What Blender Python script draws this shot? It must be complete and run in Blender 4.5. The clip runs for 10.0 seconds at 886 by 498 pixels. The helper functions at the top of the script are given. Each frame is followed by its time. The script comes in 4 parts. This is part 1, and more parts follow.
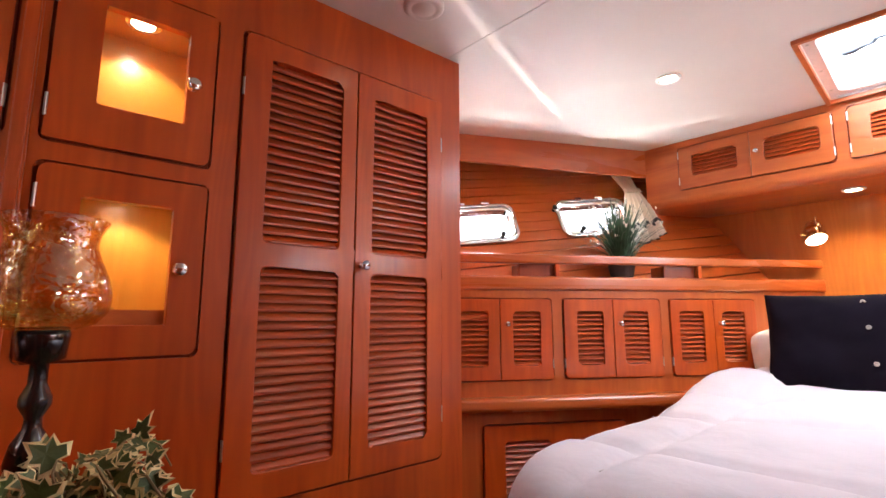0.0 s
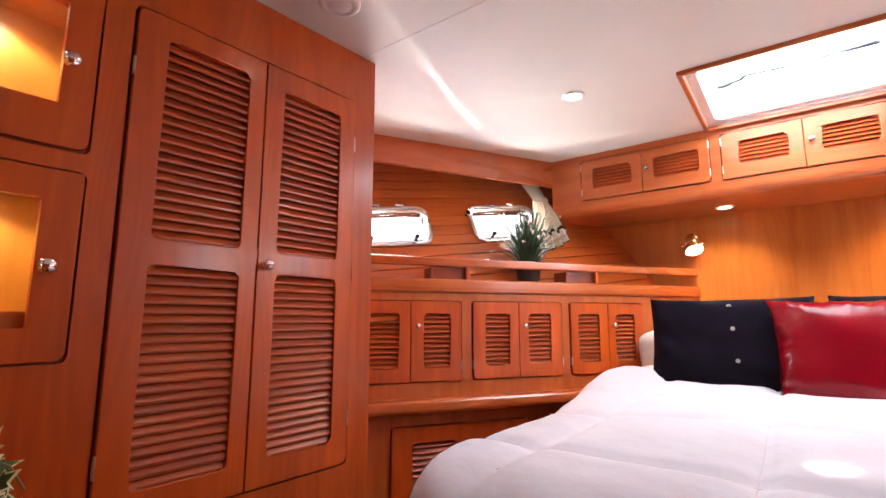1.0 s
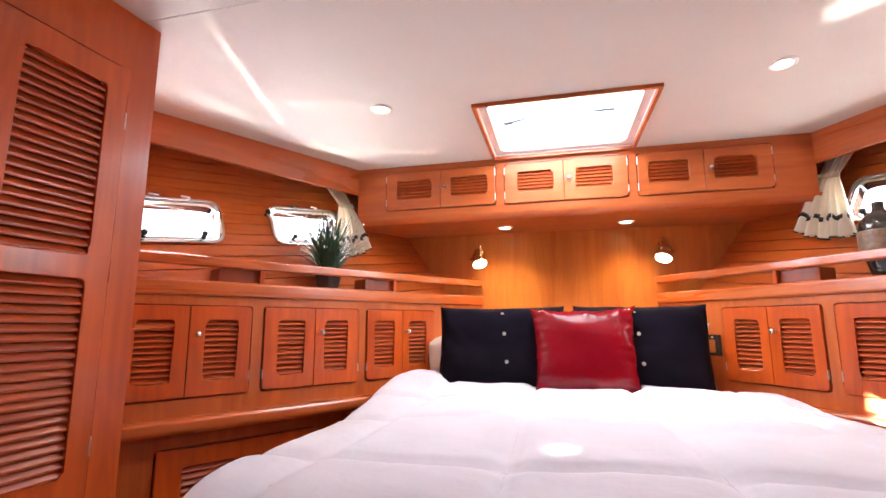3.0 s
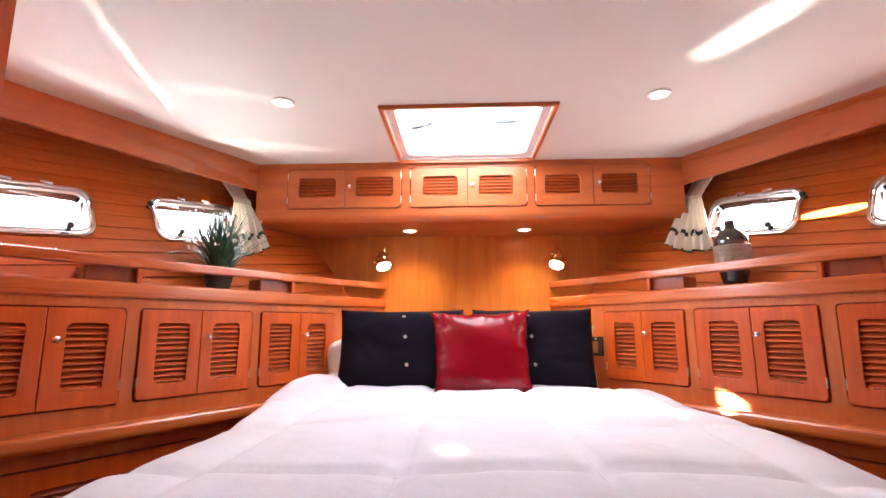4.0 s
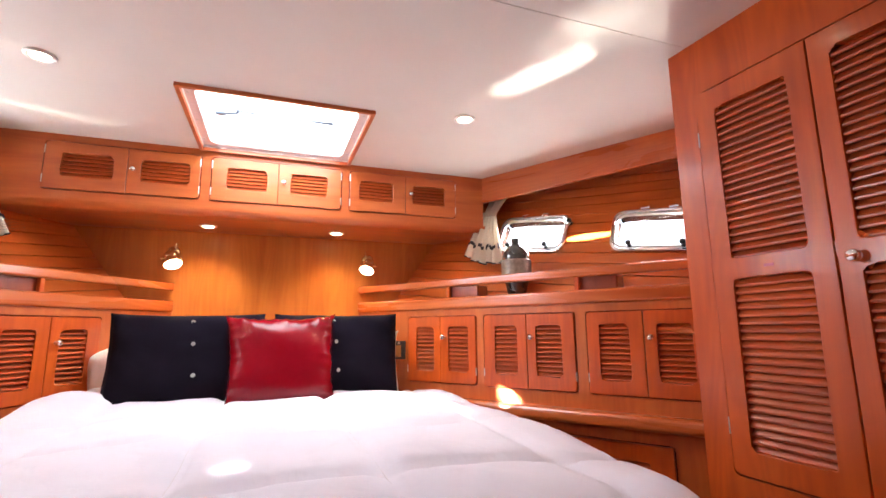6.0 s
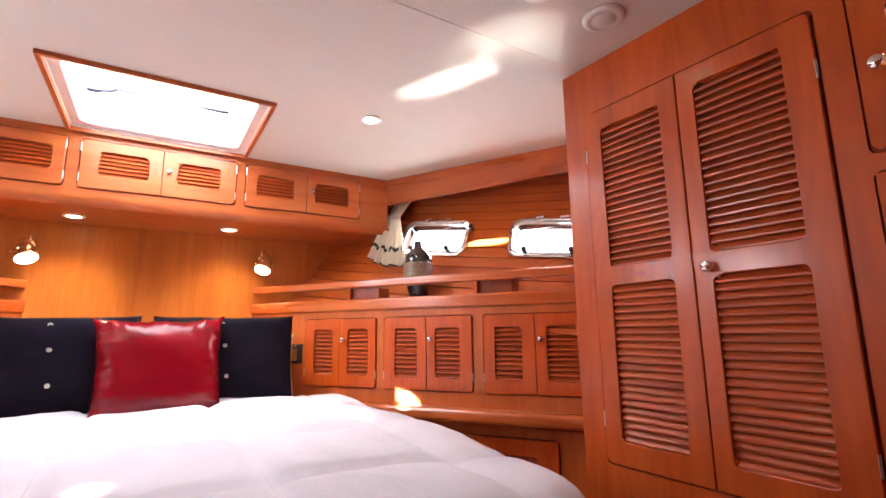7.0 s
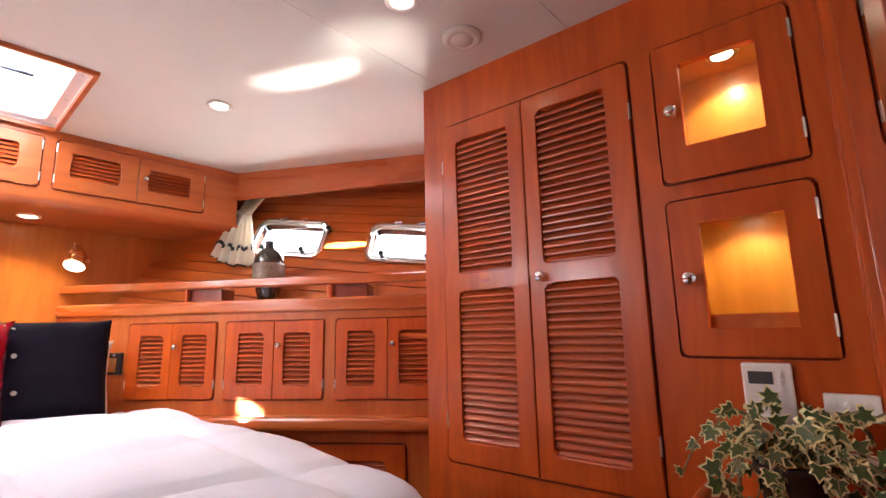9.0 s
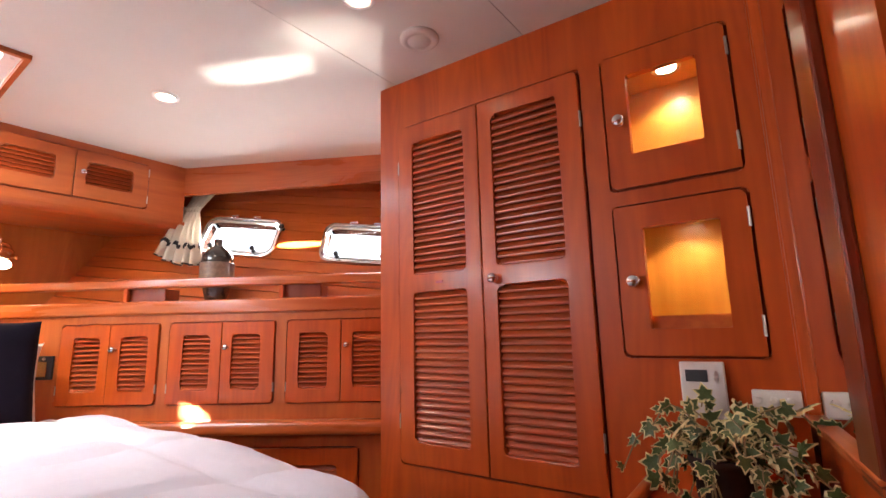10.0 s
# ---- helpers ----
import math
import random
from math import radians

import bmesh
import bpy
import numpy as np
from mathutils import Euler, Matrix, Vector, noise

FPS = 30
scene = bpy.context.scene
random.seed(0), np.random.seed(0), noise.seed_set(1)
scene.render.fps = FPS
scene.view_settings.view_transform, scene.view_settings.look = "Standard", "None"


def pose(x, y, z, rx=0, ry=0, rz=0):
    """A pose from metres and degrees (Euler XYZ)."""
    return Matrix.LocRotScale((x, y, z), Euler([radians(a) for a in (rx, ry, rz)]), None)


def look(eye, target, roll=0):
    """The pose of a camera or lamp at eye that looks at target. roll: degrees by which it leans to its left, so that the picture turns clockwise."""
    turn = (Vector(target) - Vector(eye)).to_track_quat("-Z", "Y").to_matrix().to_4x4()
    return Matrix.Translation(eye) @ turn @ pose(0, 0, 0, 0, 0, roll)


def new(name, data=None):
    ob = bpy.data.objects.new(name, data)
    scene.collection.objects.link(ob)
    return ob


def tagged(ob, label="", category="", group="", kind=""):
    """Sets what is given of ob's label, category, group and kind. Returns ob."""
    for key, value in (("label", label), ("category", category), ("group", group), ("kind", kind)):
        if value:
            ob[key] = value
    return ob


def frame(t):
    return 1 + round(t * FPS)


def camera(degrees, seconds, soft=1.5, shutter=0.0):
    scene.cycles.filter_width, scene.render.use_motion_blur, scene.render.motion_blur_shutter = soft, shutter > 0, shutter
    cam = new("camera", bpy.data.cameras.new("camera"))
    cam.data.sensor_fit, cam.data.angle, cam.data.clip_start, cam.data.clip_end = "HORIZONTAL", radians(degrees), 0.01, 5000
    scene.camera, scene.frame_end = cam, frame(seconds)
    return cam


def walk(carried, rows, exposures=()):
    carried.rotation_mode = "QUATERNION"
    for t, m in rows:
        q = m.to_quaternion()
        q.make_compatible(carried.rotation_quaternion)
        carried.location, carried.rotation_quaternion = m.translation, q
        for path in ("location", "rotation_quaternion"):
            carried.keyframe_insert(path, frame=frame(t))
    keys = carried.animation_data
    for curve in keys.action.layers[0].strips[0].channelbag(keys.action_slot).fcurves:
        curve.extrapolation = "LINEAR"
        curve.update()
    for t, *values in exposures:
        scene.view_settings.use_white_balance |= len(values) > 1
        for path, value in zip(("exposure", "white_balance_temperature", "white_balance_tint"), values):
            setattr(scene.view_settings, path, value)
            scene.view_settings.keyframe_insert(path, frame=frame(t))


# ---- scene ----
cam = camera(86.24, 10.0, soft=1.5)
PATH = [
    (0, pose(-0.1006, -0.0180, 1.1425, 98.316, 0.135, 46.601)),
    (0.5, pose(-0.0943, -0.0124, 1.1428, 98.402, 0.094, 41.960)),
    (1, pose(-0.0874, -0.0055, 1.1443, 98.510, 0.090, 36.478)),
    (1.5, pose(-0.0805, -0.0011, 1.1463, 98.648, 0.104, 30.394)),
    (2, pose(-0.0729, 0.0050, 1.1465, 98.806, 0.132, 24.649)),
    (2.5, pose(-0.0651, 0.0078, 1.1471, 98.964, 0.159, 18.933)),
    (4, pose(-0.0346, 0.0153, 1.1526, 99.317, 0.256, 2.223)),
    (4.5, pose(-0.0254, 0.0167, 1.1531, 99.432, 0.291, -3.884)),
    (5, pose(-0.0142, 0.0156, 1.1536, 99.536, 0.379, -9.245)),
    (5.5, pose(-0.0044, 0.0118, 1.1534, 99.620, 0.465, -14.307)),
    (6, pose(0.0025, 0.0092, 1.1543, 99.703, 0.573, -19.767)),
    (7.5, pose(0.0177, 0.0024, 1.1572, 99.835, 0.930, -36.748)),
    (8, pose(0.0246, -0.0004, 1.1585, 99.871, 1.043, -41.369)),
    (8.5, pose(0.0318, -0.0053, 1.1587, 99.892, 1.139, -44.908)),
    (9, pose(0.0358, -0.0091, 1.1592, 99.925, 1.230, -47.964)),
    (9.5, pose(0.0392, -0.0138, 1.1581, 99.959, 1.291, -50.763)),
    (10, pose(0.0421, -0.0182, 1.1578, 99.991, 1.343, -53.056)),
]
walk(cam, PATH, exposures=((0.0, 0.93, 6500, 13), (10.0, 0.93, 6500, 13)))

# ---- world, sun, lights ----
SUN_DIR = Vector((0.40, -0.24, -1.19)).normalized()
world = bpy.data.worlds.new("sky")
scene.world = world
world.use_nodes = True
wn = world.node_tree
sky = wn.nodes.new("ShaderNodeTexSky")
sky.sky_type, sky.sun_disc = "NISHITA", False
sky.sun_elevation = math.asin(-SUN_DIR.z)
sky.dust_density, sky.air_density = 6.0, 1.0
sky.sun_rotation = math.atan2(-SUN_DIR.x, -SUN_DIR.y)
wn.links.new(sky.outputs[0], wn.nodes["Background"].inputs[0])
wn.nodes["Background"].inputs[1].default_value = 0.15


def lamp(name, kind, power, place, aim, color, **settings):
    data = bpy.data.lights.new(name, kind)
    data.energy, data.color = power, color
    for key, value in settings.items():
        if key == "size":
            data.size = value
        elif key == "size_y":
            data.shape, data.size_y = "RECTANGLE", value
        elif key == "angle":
            data.angle = value
        elif key == "spot":
            data.spot_size, data.spot_blend = value
        elif key == "radius":
            data.shadow_soft_size = value
    ob = new(name, data)
    ob.matrix_world = look(place, aim)
    return ob


lamp("sun", "SUN", 3.0, (-2, 4, 6), Vector((-2, 4, 6)) + SUN_DIR, (1.0, 0.93, 0.82), angle=radians(0.5))
DAY = (0.90, 0.94, 1.0)
WARM = (1.0, 0.74, 0.38)
lamp("hatch_daylight", "AREA", 9.0, (0.0, 2.08, 2.105), (0.0, 2.08, 1.0), DAY, size=0.60, size_y=0.56)
# daylight in the portholes, and the sun's glint off the water outside
PORTS = {(1, 0): (1.317, 2.214, 1.66), (1, 1): (1.600, 1.660, 1.59), (-1, 0): (-1.317, 2.214, 1.66), (-1, 1): (-1.600, 1.660, 1.59)}
for (s, k), p in PORTS.items():
    out = Vector((s * 0.857, 0.515, 0))
    lamp("porthole_daylight", "AREA", 8.6 if s < 0 else 4.4, Vector(p) + out * 0.09, Vector(p) - out - Vector((0, 0, 0.7)), (0.95, 0.98, 1.0) if s > 0 else DAY, size=0.40, size_y=0.17)


def glint(port, centre, run, length, width, power, blend):
    """Sun thrown up by the water through a porthole, as a bar of light lying along one direction."""
    centre, run = Vector(centre), Vector(run).normalized()
    back = (Vector(port) - centre).normalized()
    eye = Vector(port) + back * 2.5
    reach = (centre - eye).length
    across = (run - back * run.dot(back))
    wide = length / 2 * across.length / reach
    side = back.cross(across).normalized()
    flat = Vector((-run.y, run.x, 0))
    tall = width / 2 * abs(flat.dot(side)) / reach
    ob = lamp("added_glint", "SPOT", power, eye, centre, (1.0, 0.95, 0.86), spot=(2 * math.atan(tall), blend), radius=0.006)
    across.normalize()
    turn = Matrix((across, back.cross(across), back)).transposed().to_4x4()
    ob.matrix_world = Matrix.Translation(eye) @ turn @ Matrix.Diagonal((wide / tall, 1, 1, 1))


AFT_S, AFT_P, FORE_P = PORTS[1, 1], PORTS[-1, 1], PORTS[-1, 0]
for port, centre, run, length, width, power, blend in (
        (AFT_S, (0.778, 1.388, 2.0), (0.126, -0.31, 0), 0.070, 0.050, 330, 0.1),
        (AFT_S, (0.806, 1.322, 2.0), (0.126, -0.31, 0), 0.075, 0.040, 400, 0.1),
        (AFT_S, (0.828, 1.262, 2.0), (0.126, -0.31, 0), 0.080, 0.052, 400, 0.1),
        (AFT_S, (0.853, 1.200, 2.0), (0.126, -0.31, 0), 0.060, 0.036, 300, 0.1),
        (AFT_S, (0.744, 1.418, 2.0), (0.30, 0.12, 0), 0.045, 0.030, 260, 0.2),
        (AFT_S, (0.874, 1.128, 2.0), (0.30, 0.12, 0), 0.075, 0.042, 400, 0.1),
        (AFT_S, (0.790, 1.030, 2.0), (0.30, 0.12, 0), 0.050, 0.020, 190, 0.2),
        (AFT_S, (0.800, 0.955, 2.0), (0.116, -0.17, 0), 0.050, 0.034, 190, 0.2),
        (AFT_S, (0.850, 0.915, 2.0), (0.116, -0.17, 0), 0.045, 0.030, 170, 0.2),
        (AFT_S, (0.886, 0.985, 2.0), (0.227, -0.213, 0), 0.36, 0.012, 110, 0.4),
        (AFT_S, (0.900, 1.040, 2.0), (0.227, -0.213, 0), 0.30, 0.008, 90, 0.4),
        (AFT_S, (0.700, 1.560, 2.0), (0.126, -0.31, 0), 0.10, 0.016, 45, 0.5),
        (AFT_P, (-0.91, 1.610, 2.0), (0.48, 0.17, 0), 0.62, 0.012, 190, 0.9),
        (FORE_P, (-0.83, 2.160, 2.013), (0.714, 0.242, 0), 0.90, 0.014, 260, 0.9),
        (AFT_P, (-1.320, 1.510, 2.0), (0.157, 0.414, 0), 0.46, 0.13, 150, 0.9),
        (FORE_P, (-1.105, 2.090, 2.01), (0.26, 0.29, 0), 0.40, 0.12, 170, 0.9)):
    glint(port, centre, run, length, width, power, blend)
# added spots that draw the sunlit patch on the starboard sill
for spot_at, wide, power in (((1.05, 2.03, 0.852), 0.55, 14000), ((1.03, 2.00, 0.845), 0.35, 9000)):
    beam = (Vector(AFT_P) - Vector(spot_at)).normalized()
    lamp("added_glint", "SPOT", power, Vector(AFT_P) + beam * 2.5, spot_at, (1.0, 0.95, 0.86), spot=(radians(wide), 0.25), radius=0.012)

# added thin spot outside a port side porthole, for a streak of reflected sun along the headlining
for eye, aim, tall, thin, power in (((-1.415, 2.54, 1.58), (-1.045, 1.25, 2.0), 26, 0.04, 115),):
    streak = lamp("added_streak", "SPOT", power, eye, aim, (1.0, 0.95, 0.86), spot=(radians(tall), 0.7), radius=0.004)
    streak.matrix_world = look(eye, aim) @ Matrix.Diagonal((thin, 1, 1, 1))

# added flat spot that draws the sunlit strip between the starboard portholes
beam = (Vector(PORTS[-1, 1]) - Vector((1.46, 1.915, 1.600))).normalized()
eye = Vector(PORTS[-1, 1]) + beam * 2.0
band = lamp("added_glint", "SPOT", 42000, eye, Vector((1.46, 1.915, 1.600)), (1.0, 0.95, 0.86), spot=(radians(2.6), 0.2), radius=0.004)
band.matrix_world = look(eye, (1.46, 1.915, 1.600)) @ Matrix.Diagonal((1, 0.16, 1, 1))

# spot added above the hatch for the small sun patch on the duvet
for eye, aim, wide, power in (((0.07, 2.55, 3.15), (-0.060, 1.09, 0.87), 1.7, 560),):
    lamp("added_bed_glint", "SPOT", power, eye, aim, (1.0, 0.94, 0.84), spot=(radians(wide), 0.9), radius=0.02)

# ---- materials ----


def material(name):
    m = bpy.data.materials.new(name)
    m.use_nodes = True
    return m, m.node_tree, m.node_tree.nodes["Principled BSDF"]


def plain(name, color, rough=0.5, metal=0.0, emit=None, power=0.0, coat=0.0, speck=0.06, scale=40.0):
    m, nt, b = material(name)
    b.inputs["Roughness"].default_value = rough
    b.inputs["Metallic"].default_value = metal
    b.inputs["Coat Weight"].default_value = coat
    if emit:
        b.inputs["Emission Color"].default_value = (*emit, 1)
        b.inputs["Emission Strength"].default_value = power
    tc = nt.nodes.new("ShaderNodeTexCoord")
    n = nt.nodes.new("ShaderNodeTexNoise")
    n.inputs["Scale"].default_value, n.inputs["Detail"].default_value = scale, 4
    nt.links.new(tc.outputs["Object"], n.inputs["Vector"])
    r = nt.nodes.new("ShaderNodeValToRGB")
    r.color_ramp.elements[0].position, r.color_ramp.elements[1].position = 0.3, 0.7
    r.color_ramp.elements[0].color = (*[c * (1 - speck) for c in color], 1)
    r.color_ramp.elements[1].color = (*[min(1, c * (1 + speck)) for c in color], 1)
    nt.links.new(n.outputs["Fac"], r.inputs["Fac"])
    nt.links.new(r.outputs["Color"], b.inputs["Base Color"])
    return m


def wood(name, along="z", turn=0.0, dark=(0.37, 0.047, 0.005), light=(0.64, 0.110, 0.010), rough=0.34, coat=0.24, vary=0.0, gloss=0.42):
    """Varnished teak; the grain runs along one axis of the object, turned about z by some degrees."""
    m, nt, b = material(name)
    tc = nt.nodes.new("ShaderNodeTexCoord")
    mp = nt.nodes.new("ShaderNodeMapping")
    mp.inputs["Rotation"].default_value = (0, 0, radians(turn))
    nt.links.new(tc.outputs["Object"], mp.inputs["Vector"])
    fine = {"x": (2.5, 90, 90), "y": (90, 2.5, 90), "z": (90, 90, 2.5)}[along]
    wide = {"x": (0.7, 9, 9), "y": (9, 0.7, 9), "z": (9, 9, 0.7)}[along]
    outs = []
    for k, (sc, det) in enumerate(((fine, 5), (wide, 3))):
        s = nt.nodes.new("ShaderNodeVectorMath")
        s.operation = "MULTIPLY"
        s.inputs[1].default_value = sc
        nt.links.new(mp.outputs[0], s.inputs[0])
        n = nt.nodes.new("ShaderNodeTexNoise")
        n.inputs["Scale"].default_value, n.inputs["Detail"].default_value = 1.0, det
        n.inputs["Distortion"].default_value = 0.3 + k
        nt.links.new(s.outputs[0], n.inputs["Vector"])
        outs.append(n.outputs["Fac"])
    mix = nt.nodes.new("ShaderNodeMath")
    mix.operation = "MULTIPLY_ADD"
    mix.inputs[1].default_value = 0.13
    half = nt.nodes.new("ShaderNodeMath")
    half.operation = "MULTIPLY"
    half.inputs[1].default_value = 0.87
    nt.links.new(outs[1], half.inputs[0])
    nt.links.new(outs[0], mix.inputs[0])
    nt.links.new(half.outputs[0], mix.inputs[2])
    # cathedral figure: contour lines of a slow stretched noise
    slow = nt.nodes.new("ShaderNodeVectorMath")
    slow.operation = "MULTIPLY"
    slow.inputs[1].default_value = {"x": (0.9, 7, 7), "y": (7, 0.9, 7), "z": (7, 7, 0.9)}[along]
    nt.links.new(mp.outputs[0], slow.inputs[0])
    hill = nt.nodes.new("ShaderNodeTexNoise")
    hill.inputs["Scale"].default_value, hill.inputs["Detail"].default_value = 1.0, 1.5
    nt.links.new(slow.outputs[0], hill.inputs["Vector"])
    rings = nt.nodes.new("ShaderNodeMath")
    rings.operation = "MULTIPLY"
    rings.inputs[1].default_value = 90.0
    nt.links.new(hill.outputs["Fac"], rings.inputs[0])
    wave = nt.nodes.new("ShaderNodeMath")
    wave.operation = "SINE"
    nt.links.new(rings.outputs[0], wave.inputs[0])
    figure = nt.nodes.new("ShaderNodeMath")
    figure.operation = "MULTIPLY_ADD"
    figure.inputs[1].default_value = 0.04
    nt.links.new(wave.outputs[0], figure.inputs[0])
    nt.links.new(mix.outputs[0], figure.inputs[2])
    value = figure.outputs[0]
    if vary:
        oi = nt.nodes.new("ShaderNodeObjectInfo")
        add = nt.nodes.new("ShaderNodeMath")
        add.operation = "MULTIPLY_ADD"
        add.inputs[1].default_value = vary
        nt.links.new(oi.outputs["Random"], add.inputs[0])
        nt.links.new(value, add.inputs[2])
        sub = nt.nodes.new("ShaderNodeMath")
        sub.operation = "SUBTRACT"
        sub.inputs[1].default_value = vary / 2
        nt.links.new(add.outputs[0], sub.inputs[0])
        value = sub.outputs[0]
    r = nt.nodes.new("ShaderNodeValToRGB")
    r.color_ramp.elements[0].position, r.color_ramp.elements[1].position = 0.24, 0.76
    r.color_ramp.elements[0].color, r.color_ramp.elements[1].color = (*dark, 1), (*light, 1)
    nt.links.new(value, r.inputs["Fac"])
    nt.links.new(r.outputs["Color"], b.inputs["Base Color"])
    rr = nt.nodes.new("ShaderNodeMapRange")
    rr.inputs["To Min"].default_value, rr.inputs["To Max"].default_value = rough - 0.06, rough + 0.08
    nt.links.new(outs[1], rr.inputs["Value"])
    nt.links.new(rr.outputs[0], b.inputs["Roughness"])
    bump = nt.nodes.new("ShaderNodeBump")
    bump.inputs["Strength"].default_value, bump.inputs["Distance"].default_value = 0.06, 0.002
    nt.links.new(outs[0], bump.inputs["Height"])
    nt.links.new(bump.outputs[0], b.inputs["Normal"])
    b.inputs["Specular IOR Level"].default_value = gloss
    b.inputs["Coat Weight"].default_value, b.inputs["Coat Roughness"].default_value = coat, 0.16
    return m


def cloth(name, color, scale=900.0, strength=0.25, rough=0.9, sheen=0.2, broad=0.08, wrinkle=0.0, thin=0.0):
    m, nt, b = material(name)
    tc = nt.nodes.new("ShaderNodeTexCoord")
    weave = nt.nodes.new("ShaderNodeTexNoise")
    weave.inputs["Scale"].default_value, weave.inputs["Detail"].default_value = scale, 2
    big = nt.nodes.new("ShaderNodeTexNoise")
    big.inputs["Scale"].default_value, big.inputs["Detail"].default_value = 7, 4
    for n in (weave, big):
        nt.links.new(tc.outputs["Object"], n.inputs["Vector"])
    r = nt.nodes.new("ShaderNodeValToRGB")
    r.color_ramp.elements[0].position, r.color_ramp.elements[1].position = 0.3, 0.7
    r.color_ramp.elements[0].color = (*[c * (1 - broad) for c in color], 1)
    r.color_ramp.elements[1].color = (*[min(1, c * (1 + broad)) for c in color], 1)
    nt.links.new(big.outputs["Fac"], r.inputs["Fac"])
    nt.links.new(r.outputs["Color"], b.inputs["Base Color"])
    bump = nt.nodes.new("ShaderNodeBump")
    bump.inputs["Strength"].default_value, bump.inputs["Distance"].default_value = strength, 0.001
    nt.links.new(weave.outputs["Fac"], bump.inputs["Height"])
    last = bump
    if wrinkle:
        w = nt.nodes.new("ShaderNodeTexNoise")
        w.inputs["Scale"].default_value, w.inputs["Detail"].default_value, w.inputs["Distortion"].default_value = 9, 4, 0.3
        nt.links.new(tc.outputs["Object"], w.inputs["Vector"])
        last = nt.nodes.new("ShaderNodeBump")
        last.inputs["Strength"].default_value, last.inputs["Distance"].default_value = wrinkle, 0.02
        nt.links.new(w.outputs["Fac"], last.inputs["Height"])
        nt.links.new(bump.outputs[0], last.inputs["Normal"])
    nt.links.new(last.outputs[0], b.inputs["Normal"])
    b.inputs["Roughness"].default_value, b.inputs["Sheen Weight"].default_value = rough, sheen
    if thin:
        # daylight shows through thin cloth
        tl = nt.nodes.new("ShaderNodeBsdfTranslucent")
        tl.inputs[0].default_value = (*color, 1)
        mx = nt.nodes.new("ShaderNodeMixShader")
        mx.inputs[0].default_value = thin
        nt.links.new(b.outputs[0], mx.inputs[1])
        nt.links.new(tl.outputs[0], mx.inputs[2])
        nt.links.new(mx.outputs[0], nt.nodes["Material Output"].inputs[0])
    b.inputs["Specular IOR Level"].default_value = 0.08 if rough > 0.6 else 0.2
    return m


def clear(name, tint=(1, 1, 1), gloss=0.06, crackle=0.0):
    """Thin clear glass: mostly see-through, with some mirror gloss at flat angles."""
    m = bpy.data.materials.new(name)
    m.use_nodes = True
    nt = m.node_tree
    nt.nodes.clear()
    out = nt.nodes.new("ShaderNodeOutputMaterial")
    tr = nt.nodes.new("ShaderNodeBsdfTransparent")
    tr.inputs[0].default_value = (*tint, 1)
    gl = nt.nodes.new("ShaderNodeBsdfGlossy")
    gl.inputs["Roughness"].default_value = 0.02
    if crackle:
        tc = nt.nodes.new("ShaderNodeTexCoord")
        vo = nt.nodes.new("ShaderNodeTexVoronoi")
        vo.feature = "DISTANCE_TO_EDGE"
        vo.inputs["Scale"].default_value = 85
        bu = nt.nodes.new("ShaderNodeBump")
        bu.inputs["Strength"].default_value, bu.inputs["Distance"].default_value = crackle, 0.004
        nt.links.new(tc.outputs["Object"], vo.inputs["Vector"])
        nt.links.new(vo.outputs["Distance"], bu.inputs["Height"])
        nt.links.new(bu.outputs[0], gl.inputs["Normal"])
    lw = nt.nodes.new("ShaderNodeLayerWeight")
    lw.inputs["Blend"].default_value = 0.5
    pw = nt.nodes.new("ShaderNodeMath")
    pw.operation = "POWER"
    pw.inputs[1].default_value = 4.0
    nt.links.new(lw.outputs["Facing"], pw.inputs[0])
    fr = nt.nodes.new("ShaderNodeMath")
    fr.operation = "MULTIPLY_ADD"
    fr.inputs[1].default_value, fr.inputs[2].default_value = 0.5, gloss
    nt.links.new(pw.outputs[0], fr.inputs[0])
    mx = nt.nodes.new("ShaderNodeMixShader")
    nt.links.new(fr.outputs[0], mx.inputs[0])
    nt.links.new(tr.outputs[0], mx.inputs[1])
    nt.links.new(gl.outputs[0], mx.inputs[2])
    nt.links.new(mx.outputs[0], out.inputs[0])
    return m


LOW_TURN = 56.4
WOOD_Z = wood("teak upright grain")
WOOD_X = wood("teak cross grain", "x", dark=(0.38, 0.074, 0.016), light=(0.58, 0.152, 0.034))
WOOD_LOW = wood("teak side cabinet veneer", dark=(0.38, 0.074, 0.014), light=(0.57, 0.148, 0.032))
WOOD_Y = wood("teak fore and aft grain", "y")
WOOD_R = wood("teak starboard grain", "x", LOW_TURN, rough=0.27, coat=0.45, dark=(0.38, 0.072, 0.015), light=(0.58, 0.148, 0.032))
WOOD_L = wood("teak port grain", "x", -LOW_TURN, rough=0.27, coat=0.45, dark=(0.38, 0.072, 0.015), light=(0.58, 0.148, 0.032))
WOOD_PALE = wood("teak headboard veneer", "z", dark=(0.44, 0.122, 0.022), light=(0.60, 0.205, 0.042), coat=0.12, gloss=0.3)
WOOD_SLAT = wood("teak slat", "x", vary=0.25, rough=0.36, coat=0.12, gloss=0.65, dark=(0.33, 0.046, 0.008), light=(0.56, 0.098, 0.015))
WOOD_NICHE = wood("pale niche veneer", "z", dark=(0.44, 0.19, 0.03), light=(0.60, 0.29, 0.055))
WOOD_PLANK = wood("teak plank", "x", vary=0.14, dark=(0.44, 0.082, 0.012), light=(0.62, 0.150, 0.025))
